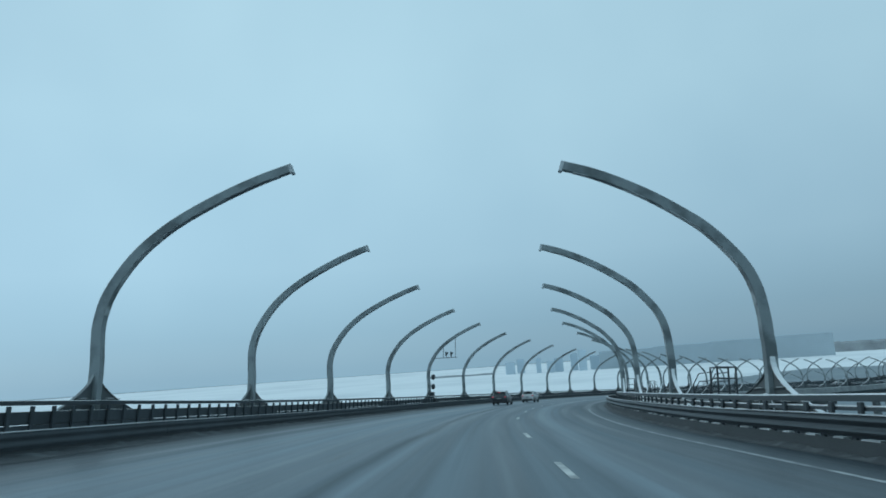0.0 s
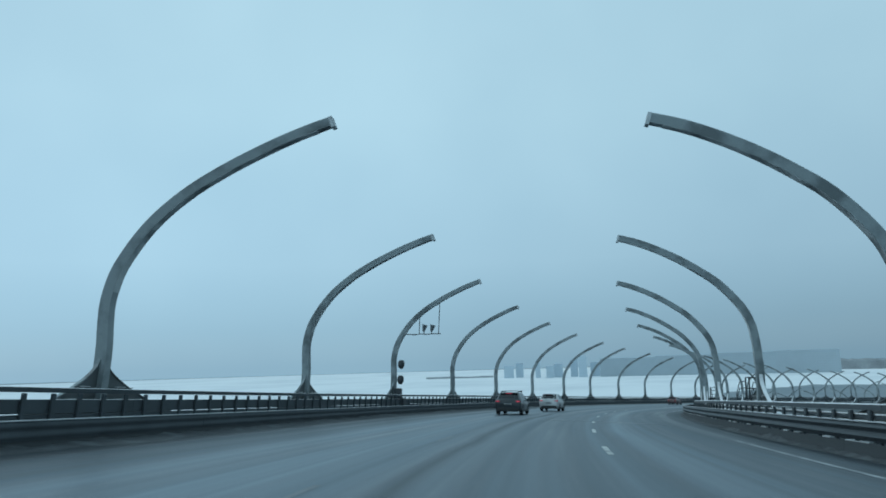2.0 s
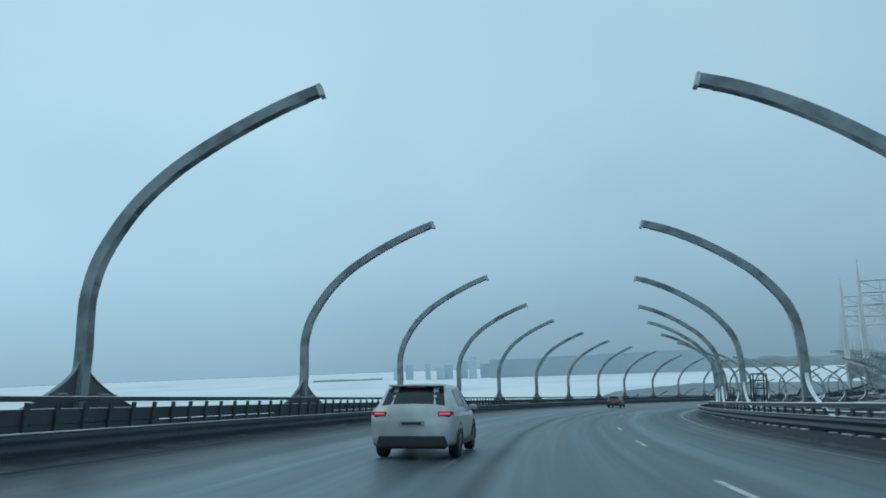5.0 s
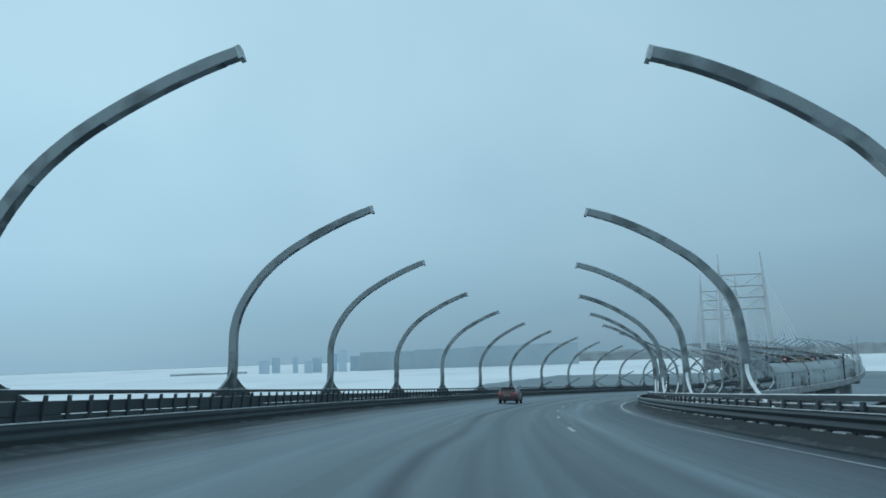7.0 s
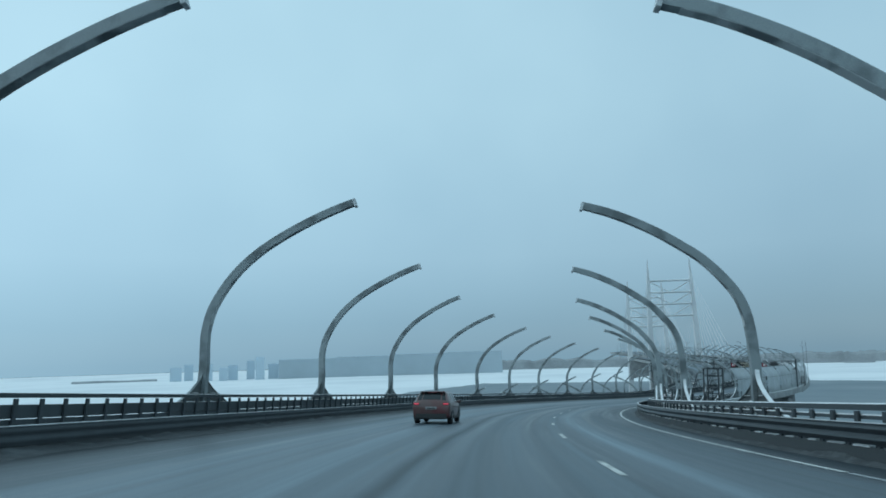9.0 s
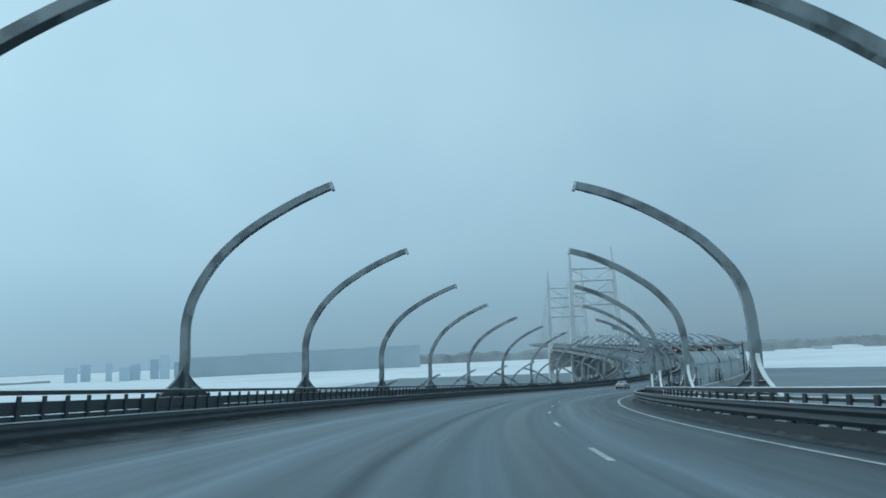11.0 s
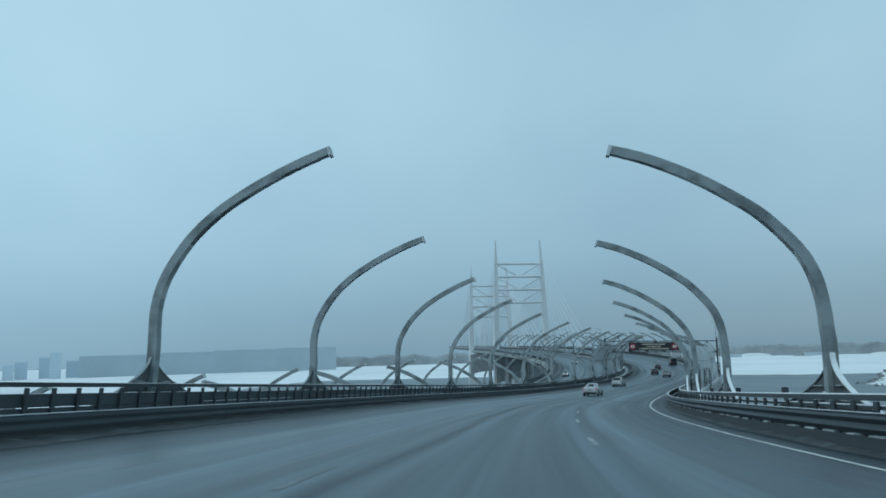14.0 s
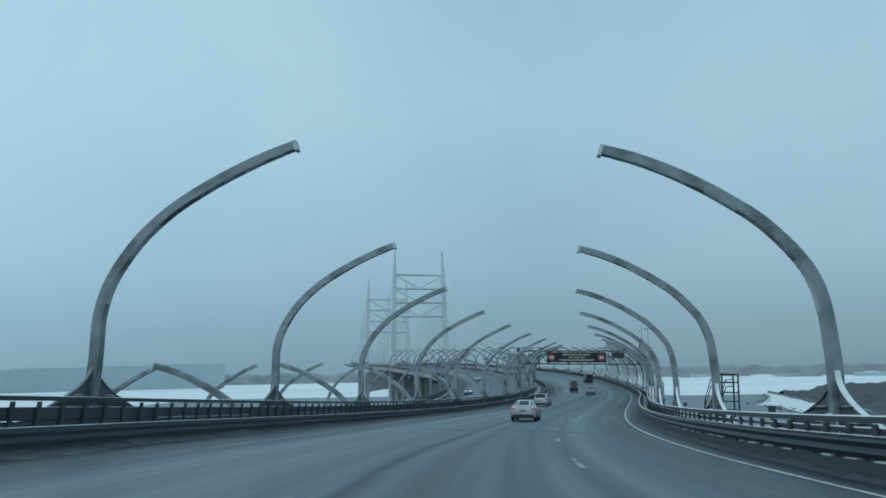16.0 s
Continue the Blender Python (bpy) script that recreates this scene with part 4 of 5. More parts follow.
def pylon(k, lift):
    """Two leaning legs joined by four beams and bracing, with cables to the deck."""
    p, r = station(k)
    root = new("bridge_pylon")
    root.matrix_basis = Matrix.Translation((p.x, p.y, 0)) @ Matrix.Rotation(-radians(41.8), 4, "Z")
    top, deck = 67.9 + lift, p.z + DECK

    def leg_x(z):
        return 16.6 + (top - z) * 0.025

    for s in (-1, 1):
        bm = bmesh.new()
        rings = []
        for z, w_ in ((WATER_Z, 2.4), (deck, 2.0), (30, 1.55), (53, 1.1), (57, 0.8), (top, 0.3)):
            x = s * leg_x(z)
            rings.append([(x - w_, -w_ * 1.2, z), (x + w_, -w_ * 1.2, z), (x + w_, w_ * 1.2, z), (x - w_, w_ * 1.2, z)])
        loft(bm, rings)
        part("leg", bm, PYLON, root)
    heights = [z + lift for z in (50.2, 40.6, 31.1, 21.6)]
    for i, z in enumerate(heights):
        bm = bmesh.new()
        rod(bm, (-leg_x(z), 0, z), (leg_x(z), 0, z), 0.8, 10)
        part("cross_beam", bm, PYLON, root)
        if i < 3:
            z2 = heights[i + 1]
            for s in (-1, 1):
                bm = bmesh.new()
                rod(bm, (s * leg_x(z), 0, z), (0, 0, z2), 0.38, 8)
                part("brace", bm, PYLON, root)
    bm = bmesh.new()
    rings = []
    for i in range(13):
        x = -20 + 40 * i / 12
        z = deck - 4.2 - 3.0 * (x / 20) ** 2
        rings.append([(x, -5, z - 17), (x, 5, z - 17), (x, 5, z), (x, -5, z)])
    loft(bm, rings)
    part("portal_beam", bm, CONCRETE, root)
    bm = bmesh.new()
    rings = []
    for i in range(13):
        x = -20 + 40 * i / 12
        z = deck - 4.2 - 3.0 * (x / 20) ** 2
        rings.append([(x, -5.5, z + 0.1), (x, 5.5, z + 0.1), (x, 5.5, z + 1.1), (x, -5.5, z + 1.1)])
    loft(bm, rings)
    part("snow_cap", bm, SNOW, root, "rounded ridge of white snow")
    for s in (-1, 1):
        for d_ in (-1, 1):
            for i in range(11):
                bm = bmesh.new()
                z = 53 - i * 2.8
                rod(bm, (s * leg_x(z), d_ * 1.5, z), (s * 12.6, d_ * (118 - i * 10), deck + 0.3), 0.09, 5)
                part("stay_cable", bm, PYLON, root)
    tagged(root, "pale H-shaped steel bridge pylon with crossed bracing and stay cables", "pylon", "cable-stayed bridge pylons")
    return root


pylon(45.9, 0)
pylon(54.5, -3.2)

# ---- service platforms beside the arches ----


def service_platform(k, h=3.26, levels=(1.42, 1.84, 2.3, 2.82, 3.23), far=4.3, run=1.9):
    """A cage of rails on a grating that runs behind the arch foot, with a sloping rail at its end."""
    root = new("service_platform")
    root.matrix_basis = pose_at(k, 12.9, DECK)
    for x in (-0.4, 0.4):
        for y in (-0.55, 0.55):
            bm = bmesh.new()
            box(bm, x, y, h / 2, 0.075, 0.075, h, 0.01)
            part("post", bm, DARK, root)
    for z in levels:
        for x in (-0.4, 0.4):
            bm = bmesh.new()
            box(bm, x, 0, z, 0.04, 1.02, 0.05)
            part("rail", bm, DARK, root)
        for y in (-0.55, 0.55):
            bm = bmesh.new()
            box(bm, 0, y, z, 0.72, 0.04, 0.05)
            part("rail", bm, DARK, root)
    bm = bmesh.new()
    box(bm, 0, (far - 0.5) / 2, 1.24, 0.9, far + 0.6, 0.07)
    floor_ = part("platform", bm, DARK, root, "steel grating floor")
    bm = bmesh.new()
    box(bm, -0.1, (far - 0.3) / 2, 1.29, 0.6, far - 0.7, 0.025, 0.008)
    part("snow", bm, SNOWED, floor_)
    for x in (-0.4, 0.4):
        bm = bmesh.new()
        box(bm, x, far, 0.95, 0.07, 0.07, 1.9, 0.01)
        part("post", bm, DARK, root)
        for z in (1.5, 1.88):
            bm = bmesh.new()
            rod(bm, (x, far, z), (x, far - run, z + h - 2.11), 0.025, 6)
            part("sloping_rail", bm, DARK, root)
            bm = bmesh.new()
            rod(bm, (x, far - run, z + h - 2.11), (x, 0.55, z + h - 2.11), 0.025, 6)
            part("rail", bm, DARK, root)
    for i in range(3):
        bm = bmesh.new()
        box(bm, 0, far + 0.2 + 0.26 * i, 0.95 - 0.3 * i, 0.7, 0.24, 0.03)
        part("tread", bm, DARK, root)
    for x in (-0.35, 0.35):
        bm = bmesh.new()
        rod(bm, (x, far, 1.2), (x, far + 1, 0.0), 0.04, 6)
        part("stringer", bm, DARK, root)
    tagged(root, "dark steel service platform with rails and steps beside an arch foot", "platform", "service platforms")


for k in (6.98, 10.7, 18.08, 21.5, 25.2):
    service_platform(k)
service_platform(0.55, 2.62, (1.5, 2.1, 2.59), 3.7, 1.1)
service_platform(3.42, 2.8, (1.5, 2.15, 2.77), 3.7, 1.1)
service_platform(14.4, 2.66, (1.5, 2.1, 2.63), 2.2, 0.9)


bm = bmesh.new()
rod(bm, (0, 0, 0), (0, 0, 15), 0.08, 8, 0.03)
rod(bm, (0, 0, 13.2), (-0.6, 0, 13.4), 0.03, 6)
box(bm, -0.6, 0, 13.4, 0.25, 0.2, 0.16, 0.02)
MAST = mesh_of(bm, GALV)
for k in (25.3, 26.1):
    ob = new("camera_mast", MAST)
    ob.matrix_basis = pose_at(k, 13.4, DECK)
    tagged(ob, "thin grey mast with a small camera arm at the deck edge", "mast", "masts at the bend")


def control_box():
    root = new("control_box")
    bm = bmesh.new()
    box(bm, 0, 0, 1.54, 0.22, 0.28, 0.24, 0.02)
    part("housing", bm, DARK, root)
    bm = bmesh.new()
    box(bm, 0, 0, 1.672, 0.235, 0.295, 0.022, 0.005)
    part("snow_cap", bm, SNOWED, root)
    for y in (-0.09, 0.09):
        bm = bmesh.new()
        box(bm, 0, y, 0.71, 0.05, 0.05, 1.42)
        part("leg", bm, DARK, root)
    return tagged(root, "dark metal cabinet on two legs behind the railing", "cabinet", "roadside cabinets")


first = control_box()
for i, k in enumerate((4.15, 8.2, 11.2, 12.2, 13.43, 13.9, 15.42, 16.0, 16.63, 17.5, 18.9, 20.2)):
    ob = first if i == 0 else copy_thing(first, Matrix())
    ob.matrix_basis = pose_at(k, 12.5, DECK)

# ---- traffic detectors hung from an arch ----
SENSOR = material("sensor_plastic", (0.16, 0.18, 0.19), 0.5, 0.0, 0.2, 3.0, 40, 0.05)
root = new("traffic_detector")
root.matrix_basis = pose_at(4, 0, 0)
bm = bmesh.new()
rod(bm, (-11.4, -0.05, 4.42), (-8.35, -0.05, 4.56), 0.03, 8)
part("bar", bm, DARK, root)
for x, top in ((-10.15, 6.12), (-8.55, 7.42)):
    bm = bmesh.new()
    rod(bm, (x, -0.05, 4.45), (x, -0.05, top), 0.025, 8)
    rod(bm, (x - 0.05, -0.05, top - 0.3), (x - 0.02, -0.05, 4.5), 0.01, 6)
    part("hanger", bm, DARK, root)
for x in (-9.75, -9.1):
    bm = bmesh.new()
    m = Matrix.Translation((x, -0.1, 4.92)) @ Matrix.Rotation(radians(12), 4, "Y")
    bmesh.ops.create_cone(bm, cap_ends=True, segments=14, radius1=0.08, radius2=0.2, depth=0.46, matrix=m)
    box(bm, 0, 0, 0.27, 0.4, 0.22, 0.1, 0.025, m)
    rod(bm, (x, -0.05, 4.5), (x, -0.1, 4.75), 0.04, 8)
    part("detector", bm, SENSOR, root, "grey funnel-shaped sensor head")
bm = bmesh.new()
pts = [(-11.35 + 2.7 * i / 18, -0.08, 4.4 + 0.007 * i + 0.05 * math.sin(i * 0.9)) for i in range(19)]
for a, b in zip(pts, pts[1:]):
    rod(bm, a, b, 0.015, 5)
part("cable", bm, DARK, root)
for z in (2.05, 0.85):
    bm = bmesh.new()
    dome = []
    for r_, dz in ((0.06, 0.36), (0.16, 0.33), (0.235, 0.22), (0.26, 0.08), (0.26, -0.12), (0.2, -0.16), (0.17, -0.27), (0.08, -0.34)):
        dome.append([Vector((-11.5 + r_ * math.cos(math.pi * j / 8), -0.1 + r_ * math.sin(math.pi * j / 8), z + dz)) for j in range(16)])
    loft(bm, dome)
    part("sensor_box", bm, DARK, root)
bm = bmesh.new()
box(bm, -11.6, -0.2, -0.55, 0.5, 0.5, 1.5, 0.03)
box(bm, -11.45, -0.2, -1.0, 0.9, 0.7, 0.9, 0.03)
part("cabinet", bm, DARK, root)
tagged(root, "traffic detectors on a bar hung below an arch with wiring", "traffic detector")

# ---- variable message sign over the road ----
SIGN_FACE = material("sign_face", (0.015, 0.018, 0.02), 0.4, 0.0, 0.2, 2, 20, 0.05)
LED_WHITE = material("led_amber_white", (0.3, 0.3, 0.25), 0.5, 0, 0.1, 2, 20, 0.0, emission=(0.85, 1.0, 0.85, 0.1))
LED_RED = material("led_red", (0.30, 0.05, 0.07), 0.5, 0, 0.1, 2, 20, 0.0, emission=(1.0, 0.22, 0.32, 0.05))
LED_BLUE_WHITE = material("led_white", (0.5, 0.5, 0.5), 0.5, 0, 0.1, 2, 20, 0.0, emission=(0.9, 0.9, 1.0, 0.2))
root = new("sign_gantry")
root.matrix_basis = pose_at(24.44, 0, DECK)
SIGN_Z = 7.2
for x in (-12.8, 12.8):
    for y in (-0.5, 0.5):
        bm = bmesh.new()
        box(bm, x, y, 4.6, 0.26, 0.26, 9.2, 0.02)
        part("post", bm, GALV, root)
for z in (SIGN_Z - 1.3, SIGN_Z + 1.25):
    for y in (-0.6, 0.6):
        bm = bmesh.new()
        box(bm, 0, y, z, 25.8, 0.18, 0.2, 0.02)
        part("chord", bm, DARK, root)
bm = bmesh.new()
for i in range(14):
    x = -12.6 + 25.2 * i / 13
    for y in (-0.6, 0.6):
        box(bm, x, y, SIGN_Z - 0.025, 0.08, 0.08, 2.55)
        if i < 13:
            x2 = x + 25.2 / 13
            rod(bm, (x, y, SIGN_Z - 1.3 if i % 2 else SIGN_Z + 1.25), (x2, y, SIGN_Z + 1.25 if i % 2 else SIGN_Z - 1.3), 0.04, 6)
ob = part("lattice", bm, DARK, root)
ob["kind"] = "stuff"
bm = bmesh.new()
box(bm, -1.3, -0.95, SIGN_Z, 11.4, 0.45, 1.95, 0.05)
panel = part("message_panel", bm, SIGN_FACE, root, "black panel with pale unreadable lit lines")
for dz, w_, h_ in ((0.52, 5.2, 0.3), (0.0, 2.9, 0.26), (-0.52, 6.6, 0.3)):
    rnd = random.Random(int(90 + dz * 10))
    x = -1.3 - w_ / 2
    while x < -1.3 + w_ / 2:
        l_ = rnd.uniform(0.1, 0.24)
        bm = bmesh.new()
        box(bm, x + l_ / 2, -1.185, SIGN_Z + dz, l_, 0.02, h_)
        part("lit_bar", bm, LED_WHITE, panel)
        x += l_ + (0.07 if rnd.random() < 0.84 else 0.22)
for x in (-6.1, 3.5):
    bm = bmesh.new()
    bmesh.ops.create_circle(bm, cap_ends=False, segments=28, radius=0.7)
    bmesh.ops.create_circle(bm, cap_ends=False, segments=28, radius=0.5)
    bmesh.ops.bridge_loops(bm, edges=list(bm.edges))
    geo = bmesh.ops.extrude_face_region(bm, geom=list(bm.faces))
    bmesh.ops.translate(bm, vec=(0, 0, 0.03), verts=[g_ for g_ in geo["geom"] if isinstance(g_, bmesh.types.BMVert)])
    bmesh.ops.transform(bm, matrix=Matrix.Translation((x, -1.185, SIGN_Z)) @ Matrix.Rotation(radians(90), 4, "X"), verts=list(bm.verts))
    part("lit_ring", bm, LED_RED, panel, "red lit ring")
    for dx in (-0.19, 0.19):
        bm = bmesh.new()
        box(bm, x + dx, -1.19, SIGN_Z, 0.26, 0.02, 0.52)
        part("lit_mark", bm, LED_BLUE_WHITE, panel)
bm = bmesh.new()
box(bm, 6.6, -0.9, SIGN_Z + 0.45, 2.4, 0.2, 1.1, 0.02)
part("side_board", bm, DARK, root)
tagged(root, "steel gantry with a lit message board across the road", "sign gantry")

# ---- vehicles ----
GLASS = material("tinted_glass", (0.015, 0.02, 0.022), 0.08, 0.0, 0.1, 1, 10, 0.0)
TYRE = material("tyre_rubber", (0.025, 0.025, 0.026), 0.8, 0.0, 0.2, 4, 40, 0.2)
RIM = material("wheel_rim", (0.32, 0.33, 0.34), 0.4, 0.7, 0.2, 3, 40, 0.05)
TRIM = material("black_trim", (0.03, 0.032, 0.033), 0.6, 0.0, 0.2, 3, 40, 0.1)
TAIL = material("tail_lamp_glass", (0.35, 0.02, 0.03), 0.2, 0.0, 0.1, 3, 40, 0.0, emission=(1.0, 0.12, 0.2, 0.55))
TAIL_OFF = material("tail_lamp_red", (0.22, 0.02, 0.025), 0.2, 0.0, 0.1, 3, 40, 0.0)
PLATE = material("plate_white", (0.30, 0.31, 0.315), 0.5, 0.0, 0.15, 3, 20, 0.0, dirt=(0.35, 0.36, 0.36))
LAMP = material("head_lamp_lit", (0.8, 0.8, 0.8), 0.2, 0.0, 0.1, 3, 20, 0.0, emission=(0.95, 1.0, 1.0, 4.0))


def car_paint(name, base, dirt):
    return material(name, base, 0.35, 0.25, 0.2, 1.3, 50, 0.03, dirt=dirt, dirt_amount=0.56, coat=0.4)


def glide(rows_, y):
    """Values at y from rows (y, ...), eased so that nothing overshoots."""
    i = 0
    while i < len(rows_) - 2 and y > rows_[i + 1][0]:
        i += 1
    a, b = rows_[i], rows_[i + 1]
    h = b[0] - a[0]
    u = min(max((y - a[0]) / h, 0), 1)
    out = []
    for j in range(1, len(a)):
        d = (b[j] - a[j]) / h

        def slope(n_, d=d, j=j):
            if n_ <= 0 or n_ >= len(rows_) - 1:
                return d
            d0 = (rows_[n_][j] - rows_[n_ - 1][j]) / (rows_[n_][0] - rows_[n_ - 1][0])
            d1 = (rows_[n_ + 1][j] - rows_[n_][j]) / (rows_[n_ + 1][0] - rows_[n_][0])
            return 0.0 if d0 * d1 <= 0 else 2 * d0 * d1 / (d0 + d1)
        m0, m1 = slope(i) * h, slope(i + 1) * h
        out.append((2 * u**3 - 3 * u * u + 1) * a[j] + (u**3 - 2 * u * u + u) * m0 + (3 * u * u - 2 * u**3) * b[j] + (u**3 - u * u) * m1)
    return out


def car(name, label, paint, kind="suv", length=4.65, width=1.88, height=1.62, lit=True, rails=False, front_lamps=False):
    """A car at the origin, nose towards +y, standing on z = 0."""
    root = new(name)
    L, hw, H = length / 2, width / 2, height
    # along the car: bottom, waist and top heights, then half widths low, at the waist and at the top
    if kind == "sedan":
        rows_ = [(-L, 0.44, 0.74, 0.78, 0.84, 0.86, 0.76), (-L + 0.05, 0.34, 0.90, 0.97, 0.93, 0.93, 0.78), (-L + 0.16, 0.28, 0.96, 1.04, 0.96, 0.95, 0.76), (-L + 0.6, 0.25, 0.97, 1.07, 0.98, 0.97, 0.74),
                 (-L + 1.4, 0.22, 0.96, H - 0.07, 1.0, 0.985, 0.66), (-0.2, 0.21, 0.95, H, 1.0, 0.985, 0.68), (0.45, 0.21, 0.94, H - 0.07, 1.0, 0.98, 0.67), (1.25, 0.22, 0.90, 0.98, 0.99, 0.96, 0.76),
                 (L - 0.45, 0.24, 0.80, 0.85, 0.96, 0.90, 0.72), (L - 0.08, 0.28, 0.68, 0.73, 0.88, 0.84, 0.66), (L, 0.40, 0.57, 0.60, 0.72, 0.70, 0.60)]
        rear, front, sides = (-L + 0.72, -L + 1.32), (0.52, 1.16), ((-L + 1.25, -0.25), (-0.13, 0.75))
    elif kind == "van":
        rows_ = [(-L, 0.38, 1.2, H - 0.22, 0.93, 0.94, 0.84), (-L + 0.05, 0.32, 1.2, H - 0.08, 0.98, 0.98, 0.87), (-L + 0.2, 0.30, 1.2, H, 0.99, 0.99, 0.88), (0.2, 0.28, 1.2, H, 1.0, 1.0, 0.88), (L - 1.5, 0.28, 1.18, H - 0.1, 1.0, 0.99, 0.84),
                 (L - 0.75, 0.28, 1.1, 1.25, 0.98, 0.96, 0.82), (L - 0.12, 0.30, 0.85, 0.95, 0.92, 0.90, 0.74), (L, 0.42, 0.65, 0.7, 0.8, 0.78, 0.66)]
        rear, front, sides = None, (L - 1.4, L - 0.85), ((L - 2.6, L - 1.45),)
    else:
        rows_ = [(-L, 0.42, 0.82, 0.88, 0.88, 0.90, 0.82), (-L + 0.05, 0.30, 0.94, 1.01, 0.95, 0.96, 0.84), (-L + 0.14, 0.30, 1.01, 1.10, 0.97, 0.97, 0.82), (-L + 0.46, 0.27, 1.03, H - 0.16, 0.99, 0.98, 0.75),
                 (-L + 0.66, 0.25, 1.03, H - 0.05, 1.0, 0.985, 0.735), (-0.45, 0.23, 1.01, H, 1.0, 0.99, 0.745), (0.35, 0.23, 0.99, H - 0.05, 1.0, 0.985, 0.735), (1.2, 0.24, 0.96, 1.05, 0.99, 0.965, 0.78),
                 (L - 0.5, 0.26, 0.87, 0.93, 0.97, 0.92, 0.74), (L - 0.1, 0.30, 0.72, 0.78, 0.89, 0.86, 0.68), (L, 0.42, 0.60, 0.64, 0.76, 0.74, 0.62)]
        rear, front, sides = (-L + 0.155, -L + 0.56), (0.42, 1.1), ((-L + 0.95, -0.3), (-0.18, 0.72))

    def half_ring(y):
        zb, zw, zt, a, b, c_ = glide(rows_, y)
        a, b, c_ = a * hw, b * hw, c_ * hw
        zm = zb + (zw - zb) * 0.55
        return [(0, zb), (a * 0.86, zb), (a * 0.965, zb + 0.07), (a, zm), (b, zw - 0.05), (b - 0.02, zw), (c_ + 0.01, zt - 0.07), (c_ - 0.04, zt - 0.02), (c_ * 0.6, zt + 0.015), (0, zt + 0.025)]

    ys = sorted({round(rows_[0][0] + (rows_[-1][0] - rows_[0][0]) * i / 40, 4) for i in range(41)} | {round(r_[0], 4) for r_ in rows_})
    rings = []
    for y in ys:
        h_ = half_ring(y)
        rings.append([Vector((x, y, z)) for x, z in h_] + [Vector((-x, y, z)) for x, z in h_[-2:0:-1]])
    bm = bmesh.new()
    loft(bm, rings)
    for e in bm.edges:
        if len(e.link_faces) == 2 and e.calc_face_angle(0) > radians(38):
            e.smooth = False
    part("body", bm, paint, root, smooth=True)

    def skin(y0, y1, pts_of, name_, lab):
        bm = bmesh.new()
        grid_ = [pts_of(y0 + (y1 - y0) * i / 6) for i in range(7)]
        loft(bm, grid_, closed=False)
        bm.normal_update()
        if sum((f.normal.dot(f.calc_center_median() - Vector((0, 0, 0.8))) for f in bm.faces)) < 0:
            bmesh.ops.reverse_faces(bm, faces=list(bm.faces))
        bm.normal_update()
        for v in bm.verts:
            v.co += v.normal * 0.007
        part(name_, bm, GLASS, root, lab, smooth=True)

    def over(y):
        h_ = half_ring(y)
        c_, z = h_[7][0] - 0.03, h_[7][1]
        return [Vector((c_ * f, y, z + (h_[9][1] - z) * (1 - f * f))) for f in (-1, -0.6, 0, 0.6, 1)]

    if rear:
        skin(*rear, over, "rear_window", "dark tinted rear window")
    else:
        bm = bmesh.new()
        box(bm, 0, -L - 0.0, H - 0.6, width * 0.6, 0.05, 0.5, 0.02)
        part("rear_window", bm, GLASS, root, "dark tinted rear window")
    skin(*front, over, "windscreen", "dark windscreen")
    for s in (-1, 1):
        def flank(y, s=s):
            h_ = half_ring(y)
            (x0, z0), (x1, z1) = h_[5], h_[6]
            return [Vector((s * (x0 + (x1 - x0) * f), y, z0 + (z1 - z0) * f)) for f in (0.12, 0.5, 0.93)]
        for y0, y1 in sides:
            skin(y0, y1, flank, "side_window", "dark tinted side window")
    ry = -L
    z_l = {"sedan": 0.84, "van": 1.0}.get(kind, 0.92)
    for s in (-1, 1):
        bm = bmesh.new()
        box(bm, s * hw * 0.74, ry + 0.06, z_l, hw * 0.3, 0.13, 0.12, 0.03)
        box(bm, s * hw * 0.89, ry + 0.17, z_l + 0.01, 0.12, 0.28, 0.11, 0.03)
        lamp = part("tail_lamp", bm, TAIL_OFF, root, "dark red tail lamp")
        if lit:
            bm = bmesh.new()
            box(bm, s * hw * 0.76, ry - 0.008, z_l + 0.015, hw * 0.24, 0.012, 0.045, 0.004)
            part("light_bar", bm, TAIL, lamp, "lit red light bar")
        bm = bmesh.new()
        box(bm, s * hw * 1.05, 0.74, 1.04, 0.2, 0.1, 0.15, 0.035)
        part("door_mirror", bm, paint, root)
        bm = bmesh.new()
        rod(bm, (s * 0.55, ry + 0.15, 0.32), (s * 0.55, ry - 0.02, 0.32), 0.035, 10)
        part("exhaust_pipe", bm, TRIM, root)
        bm = bmesh.new()
        box(bm, s * (hw - 0.02), 0, 0.31, 0.06, length * 0.48, 0.12, 0.015)
        part("sill", bm, TRIM, root)
        bm = bmesh.new()
        box(bm, s * hw * 0.66, L - 0.2, 0.66, hw * 0.4, 0.22, 0.12, 0.04)
        part("head_lamp", bm, LAMP if front_lamps else RIM, root)
        for y in (-0.24, -1.15):
            bm = bmesh.new()
            box(bm, s * (hw - 0.005), y + 0.02, 0.86, 0.03, 0.18, 0.03, 0.008)
            part("door_handle", bm, paint, root)
    bm = bmesh.new()
    box(bm, 0, ry + 0.09, 0.38, width * 0.82, 0.22, 0.30, 0.06)
    part("rear_bumper", bm, TRIM, root)
    bm = bmesh.new()
    box(bm, 0, ry - 0.015, 0.74, 0.52, 0.03, 0.115, 0.008)
    plate = part("number_plate", bm, PLATE, root)
    bm = bmesh.new()
    box(bm, 0, ry - 0.034, 0.74, 0.40, 0.012, 0.05)
    part("plate_bar", bm, TRIM, plate)
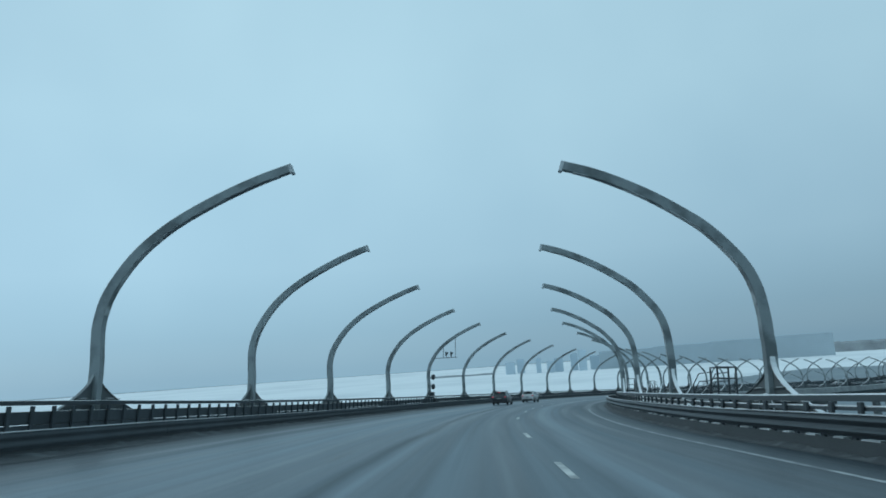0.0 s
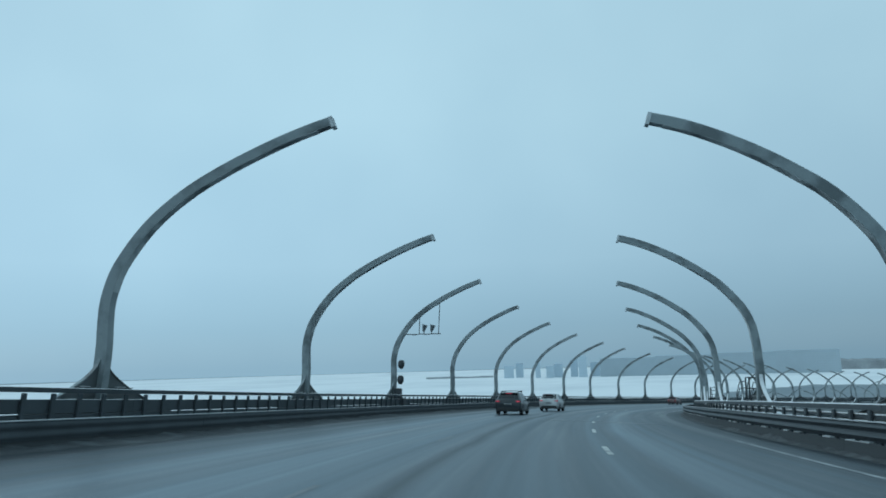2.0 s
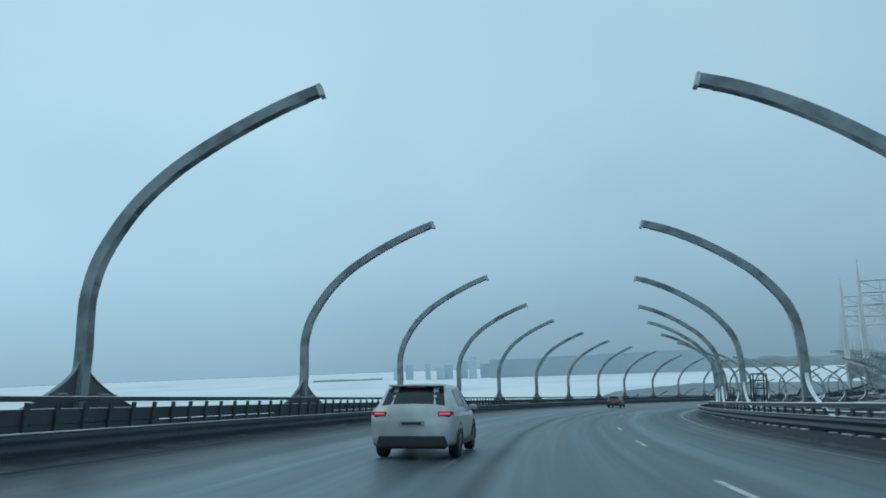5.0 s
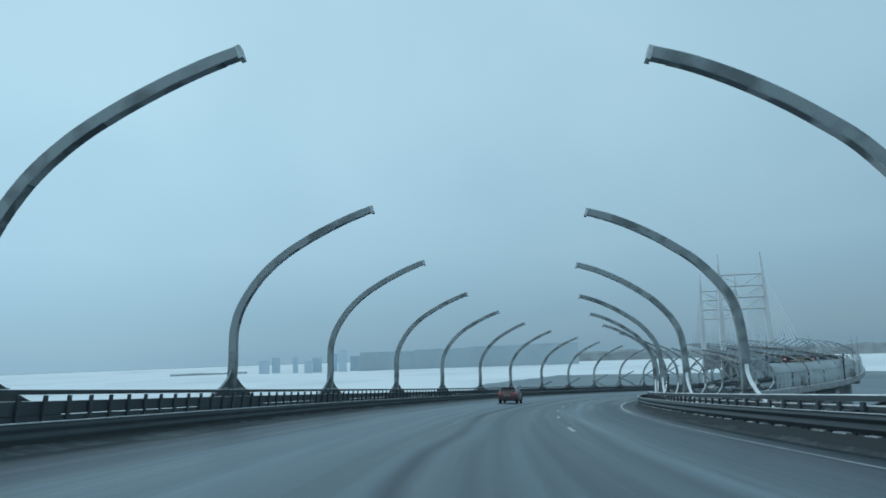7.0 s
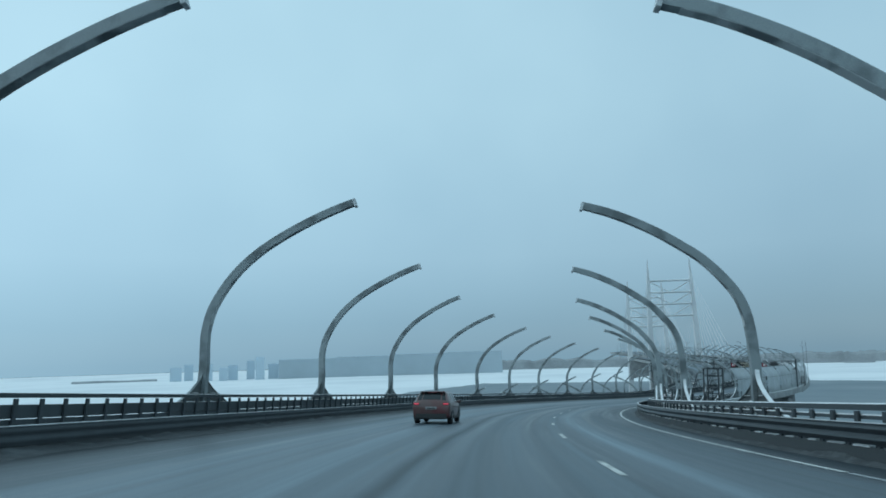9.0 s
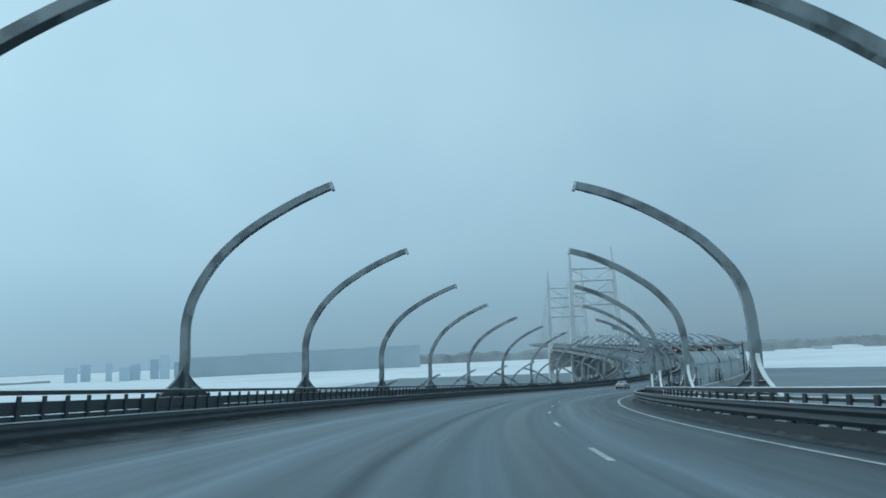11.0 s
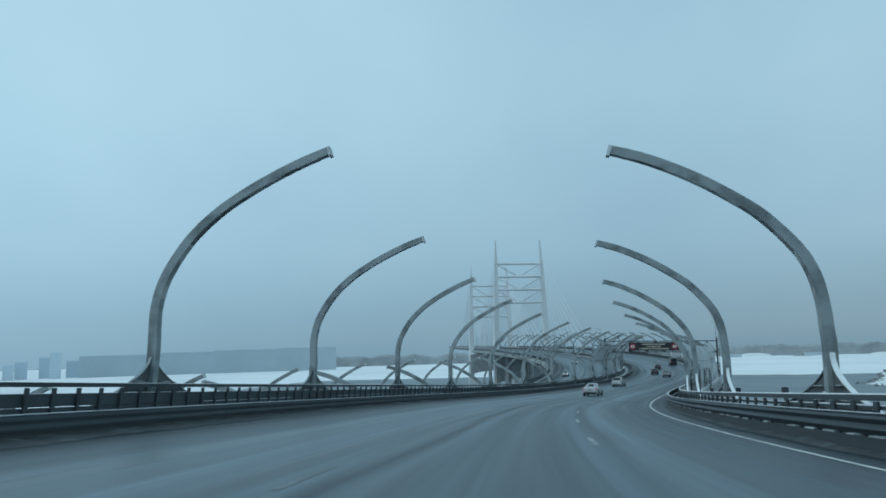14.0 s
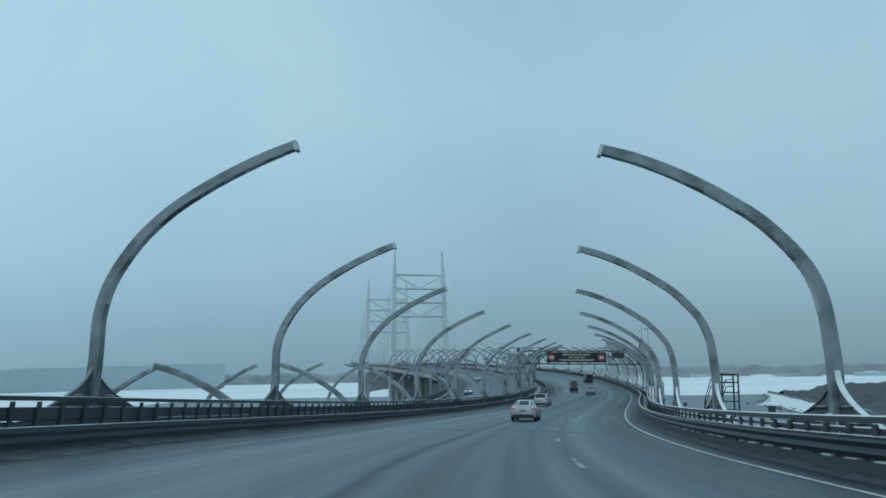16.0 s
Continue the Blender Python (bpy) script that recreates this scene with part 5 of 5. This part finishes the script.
    # wheels
    wr = 0.345 if kind in ("suv", "van") else 0.32
    for s in (-1, 1):
        for y in (-L + 0.88, L - 0.92):
            bm = bmesh.new()
            prof_w = [(0.19, 0.0), (wr - 0.05, 0.0), (wr - 0.012, 0.025), (wr, 0.06), (wr, 0.17), (wr - 0.012, 0.205), (wr - 0.05, 0.23), (0.19, 0.23)]
            rings = []
            for i in range(20):
                a = 2 * math.pi * i / 20
                rings.append([Vector((s * (hw - 0.235 + x), y + r_ * math.cos(a), wr + r_ * math.sin(a))) for r_, x in prof_w])
            rings.append(rings[0])
            loft(bm, rings, closed=False)
            bmesh.ops.remove_doubles(bm, verts=list(bm.verts), dist=0.0005)
            wheel = part("wheel", bm, TYRE, root)
            bm = bmesh.new()
            xo = s * (hw - 0.03)
            for i in range(5):
                a = 2 * math.pi * i / 5
                rod(bm, (xo, y, wr), (xo - s * 0.02, y + 0.2 * math.cos(a), wr + 0.2 * math.sin(a)), 0.035, 6)
            bmesh.ops.create_cone(bm, cap_ends=True, segments=20, radius1=0.2, radius2=0.2, depth=0.02, matrix=Matrix.Translation((s * (hw - 0.08), y, wr)) @ Matrix.Rotation(radians(90), 4, "Y"))
            part("rim", bm, RIM, wheel)
            bm = bmesh.new()
            rings = []
            for i in range(13):
                a = math.pi * (-0.06 + 1.12 * i / 12)
                c_, sn = math.cos(a), math.sin(a)
                rings.append([Vector((s * (hw + xx), y + (wr + rr_) * c_, wr + (wr + rr_) * sn)) for xx, rr_ in ((-0.008, 0.0), (0.006, 0.06), (-0.04, 0.075), (-0.06, 0.0))])
            loft(bm, rings)
            part("wheel_arch", bm, TRIM, root)
    if kind in ("suv", "hatch"):
        bm = bmesh.new()
        box(bm, 0, -L + 0.56, H - 0.04, width * 0.66, 0.26, 0.035, 0.012)
        part("roof_spoiler", bm, paint, root)
        bm = bmesh.new()
        box(bm, 0, -L + 0.44, H - 0.075, 0.42, 0.03, 0.025)
        part("brake_lamp", bm, TAIL if rails else TAIL_OFF, root, "high red brake lamp strip")
    if rails:
        for s in (-1, 1):
            bm = bmesh.new()
            rod(bm, (s * 0.6, -L + 0.9, H + 0.05), (s * 0.6, 0.4, H + 0.05), 0.02, 8)
            for y in (-L + 0.95, -0.4, 0.35):
                rod(bm, (s * 0.6, y, H - 0.03), (s * 0.6, y, H + 0.05), 0.02, 6)
            part("roof_rail", bm, TRIM, root)
        for y in (-0.95, 0.15):
            bm = bmesh.new()
            box(bm, 0, y, H + 0.11, 1.36, 0.07, 0.03, 0.008)
            for s in (-1, 1):
                box(bm, s * 0.6, y, H + 0.075, 0.09, 0.1, 0.06, 0.01)
            part("cross_bar", bm, TRIM, root, "black roof rack bar")
    tagged(root, label, "car", "cars on the road")
    return root


def park(ob, k, x, turn=0.0):
    ob.matrix_basis = pose_at(k, x, deck_z(x) + 0.008, turn) @ Matrix.Rotation(-math.atan(FALL) if x < CROWN else 0, 4, "Y")


DARK_PAINT = car_paint("dark_grey_car_paint", (0.02, 0.026, 0.032), (0.034, 0.04, 0.044))
RED_PAINT = car_paint("dark_red_car_paint", (0.13, 0.022, 0.025), (0.12, 0.075, 0.07))
WHITE_PAINT = car_paint("white_car_paint", (0.66, 0.67, 0.67), (0.40, 0.41, 0.41))
PALE_PAINT = car_paint("pale_silver_car_paint", (0.60, 0.62, 0.63), (0.38, 0.39, 0.39))
SILVER_PAINT = car_paint("silver_car_paint", (0.42, 0.44, 0.45), (0.28, 0.29, 0.29))

park(car("suv", "dark grey SUV with roof rack bars, splashed with road dirt", DARK_PAINT, "suv", 4.66, 1.90, 1.56, True, True), 3.92, -2.3)
park(car("crossover", "white crossover with dirty tailgate in the spray", WHITE_PAINT, "suv", 4.4, 1.82, 1.56, True), 4.9, -1.45)
park(car("crossover", "dirty dark red crossover with pale wet roof on the road", RED_PAINT, "suv", 4.45, 1.84, 1.54, True), 10.3, -1.7)
park(car("sedan", "pale silver sedan with red tail lamps in the middle lane", PALE_PAINT, "sedan", 4.75, 1.84, 1.47, True), 18.9, 1.42)
park(car("white_suv", "white SUV with dirty tailgate on the wet road", WHITE_PAINT, "suv", 4.6, 1.86, 1.65, False), 21.7, -2.3)
park(car("hatchback", "pale grey hatchback far along the wet road", SILVER_PAINT, "hatch", 4.1, 1.76, 1.48, True), 24.6, 1.2)
park(car("hatchback", "dark hatchback far along the wet road", DARK_PAINT, "hatch", 4.2, 1.78, 1.5, True), 25.5, -2.4)
park(car("hatchback", "small dark hatchback climbing beside the outer lane line", DARK_PAINT, "hatch", 4.0, 1.74, 1.47, True), 27.2, -1.6)
park(car("van", "dark van climbing in the far lane", DARK_PAINT, "van", 5.4, 2.0, 2.4, True), 28.5, 4.6)

for k, x, paint in ((20.5, -4.5, WHITE_PAINT), (24.0, -1.0, DARK_PAINT), (27.0, -5.0, SILVER_PAINT), (30.5, -2.0, WHITE_PAINT)):
    ob = car("sedan", "oncoming car with lit headlamps on the lower carriageway", paint, "sedan", 4.6, 1.82, 1.47, False, front_lamps=True)
    p, r = low_station(k)
    m = r.to_4x4()
    m.translation = low_at(k, x, DECK + 0.03)
    ob.matrix_basis = m @ Matrix.Rotation(math.pi, 4, "Z")

# ---- lamp posts on the far bridge ----
bm = bmesh.new()
rod(bm, (0, 0, 0), (0, 0, 11), 0.11, 8, 0.06)
rod(bm, (0, 0, 10.95), (-1.6, 0, 11.4), 0.05, 6)
box(bm, -1.9, 0, 11.42, 0.8, 0.3, 0.12, 0.03)
LAMP_POST = mesh_of(bm, GALV)
for k in range(37, 66, 2):
    for s in (-1, 1):
        ob = new("street_lamp", LAMP_POST)
        ob.matrix_basis = pose_at(min(k, LAST - 1), s * 12.4, DECK, 0 if s > 0 else 180)
        tagged(ob, "tall grey street lamp on the bridge edge", "street lamp", "bridge lamps")
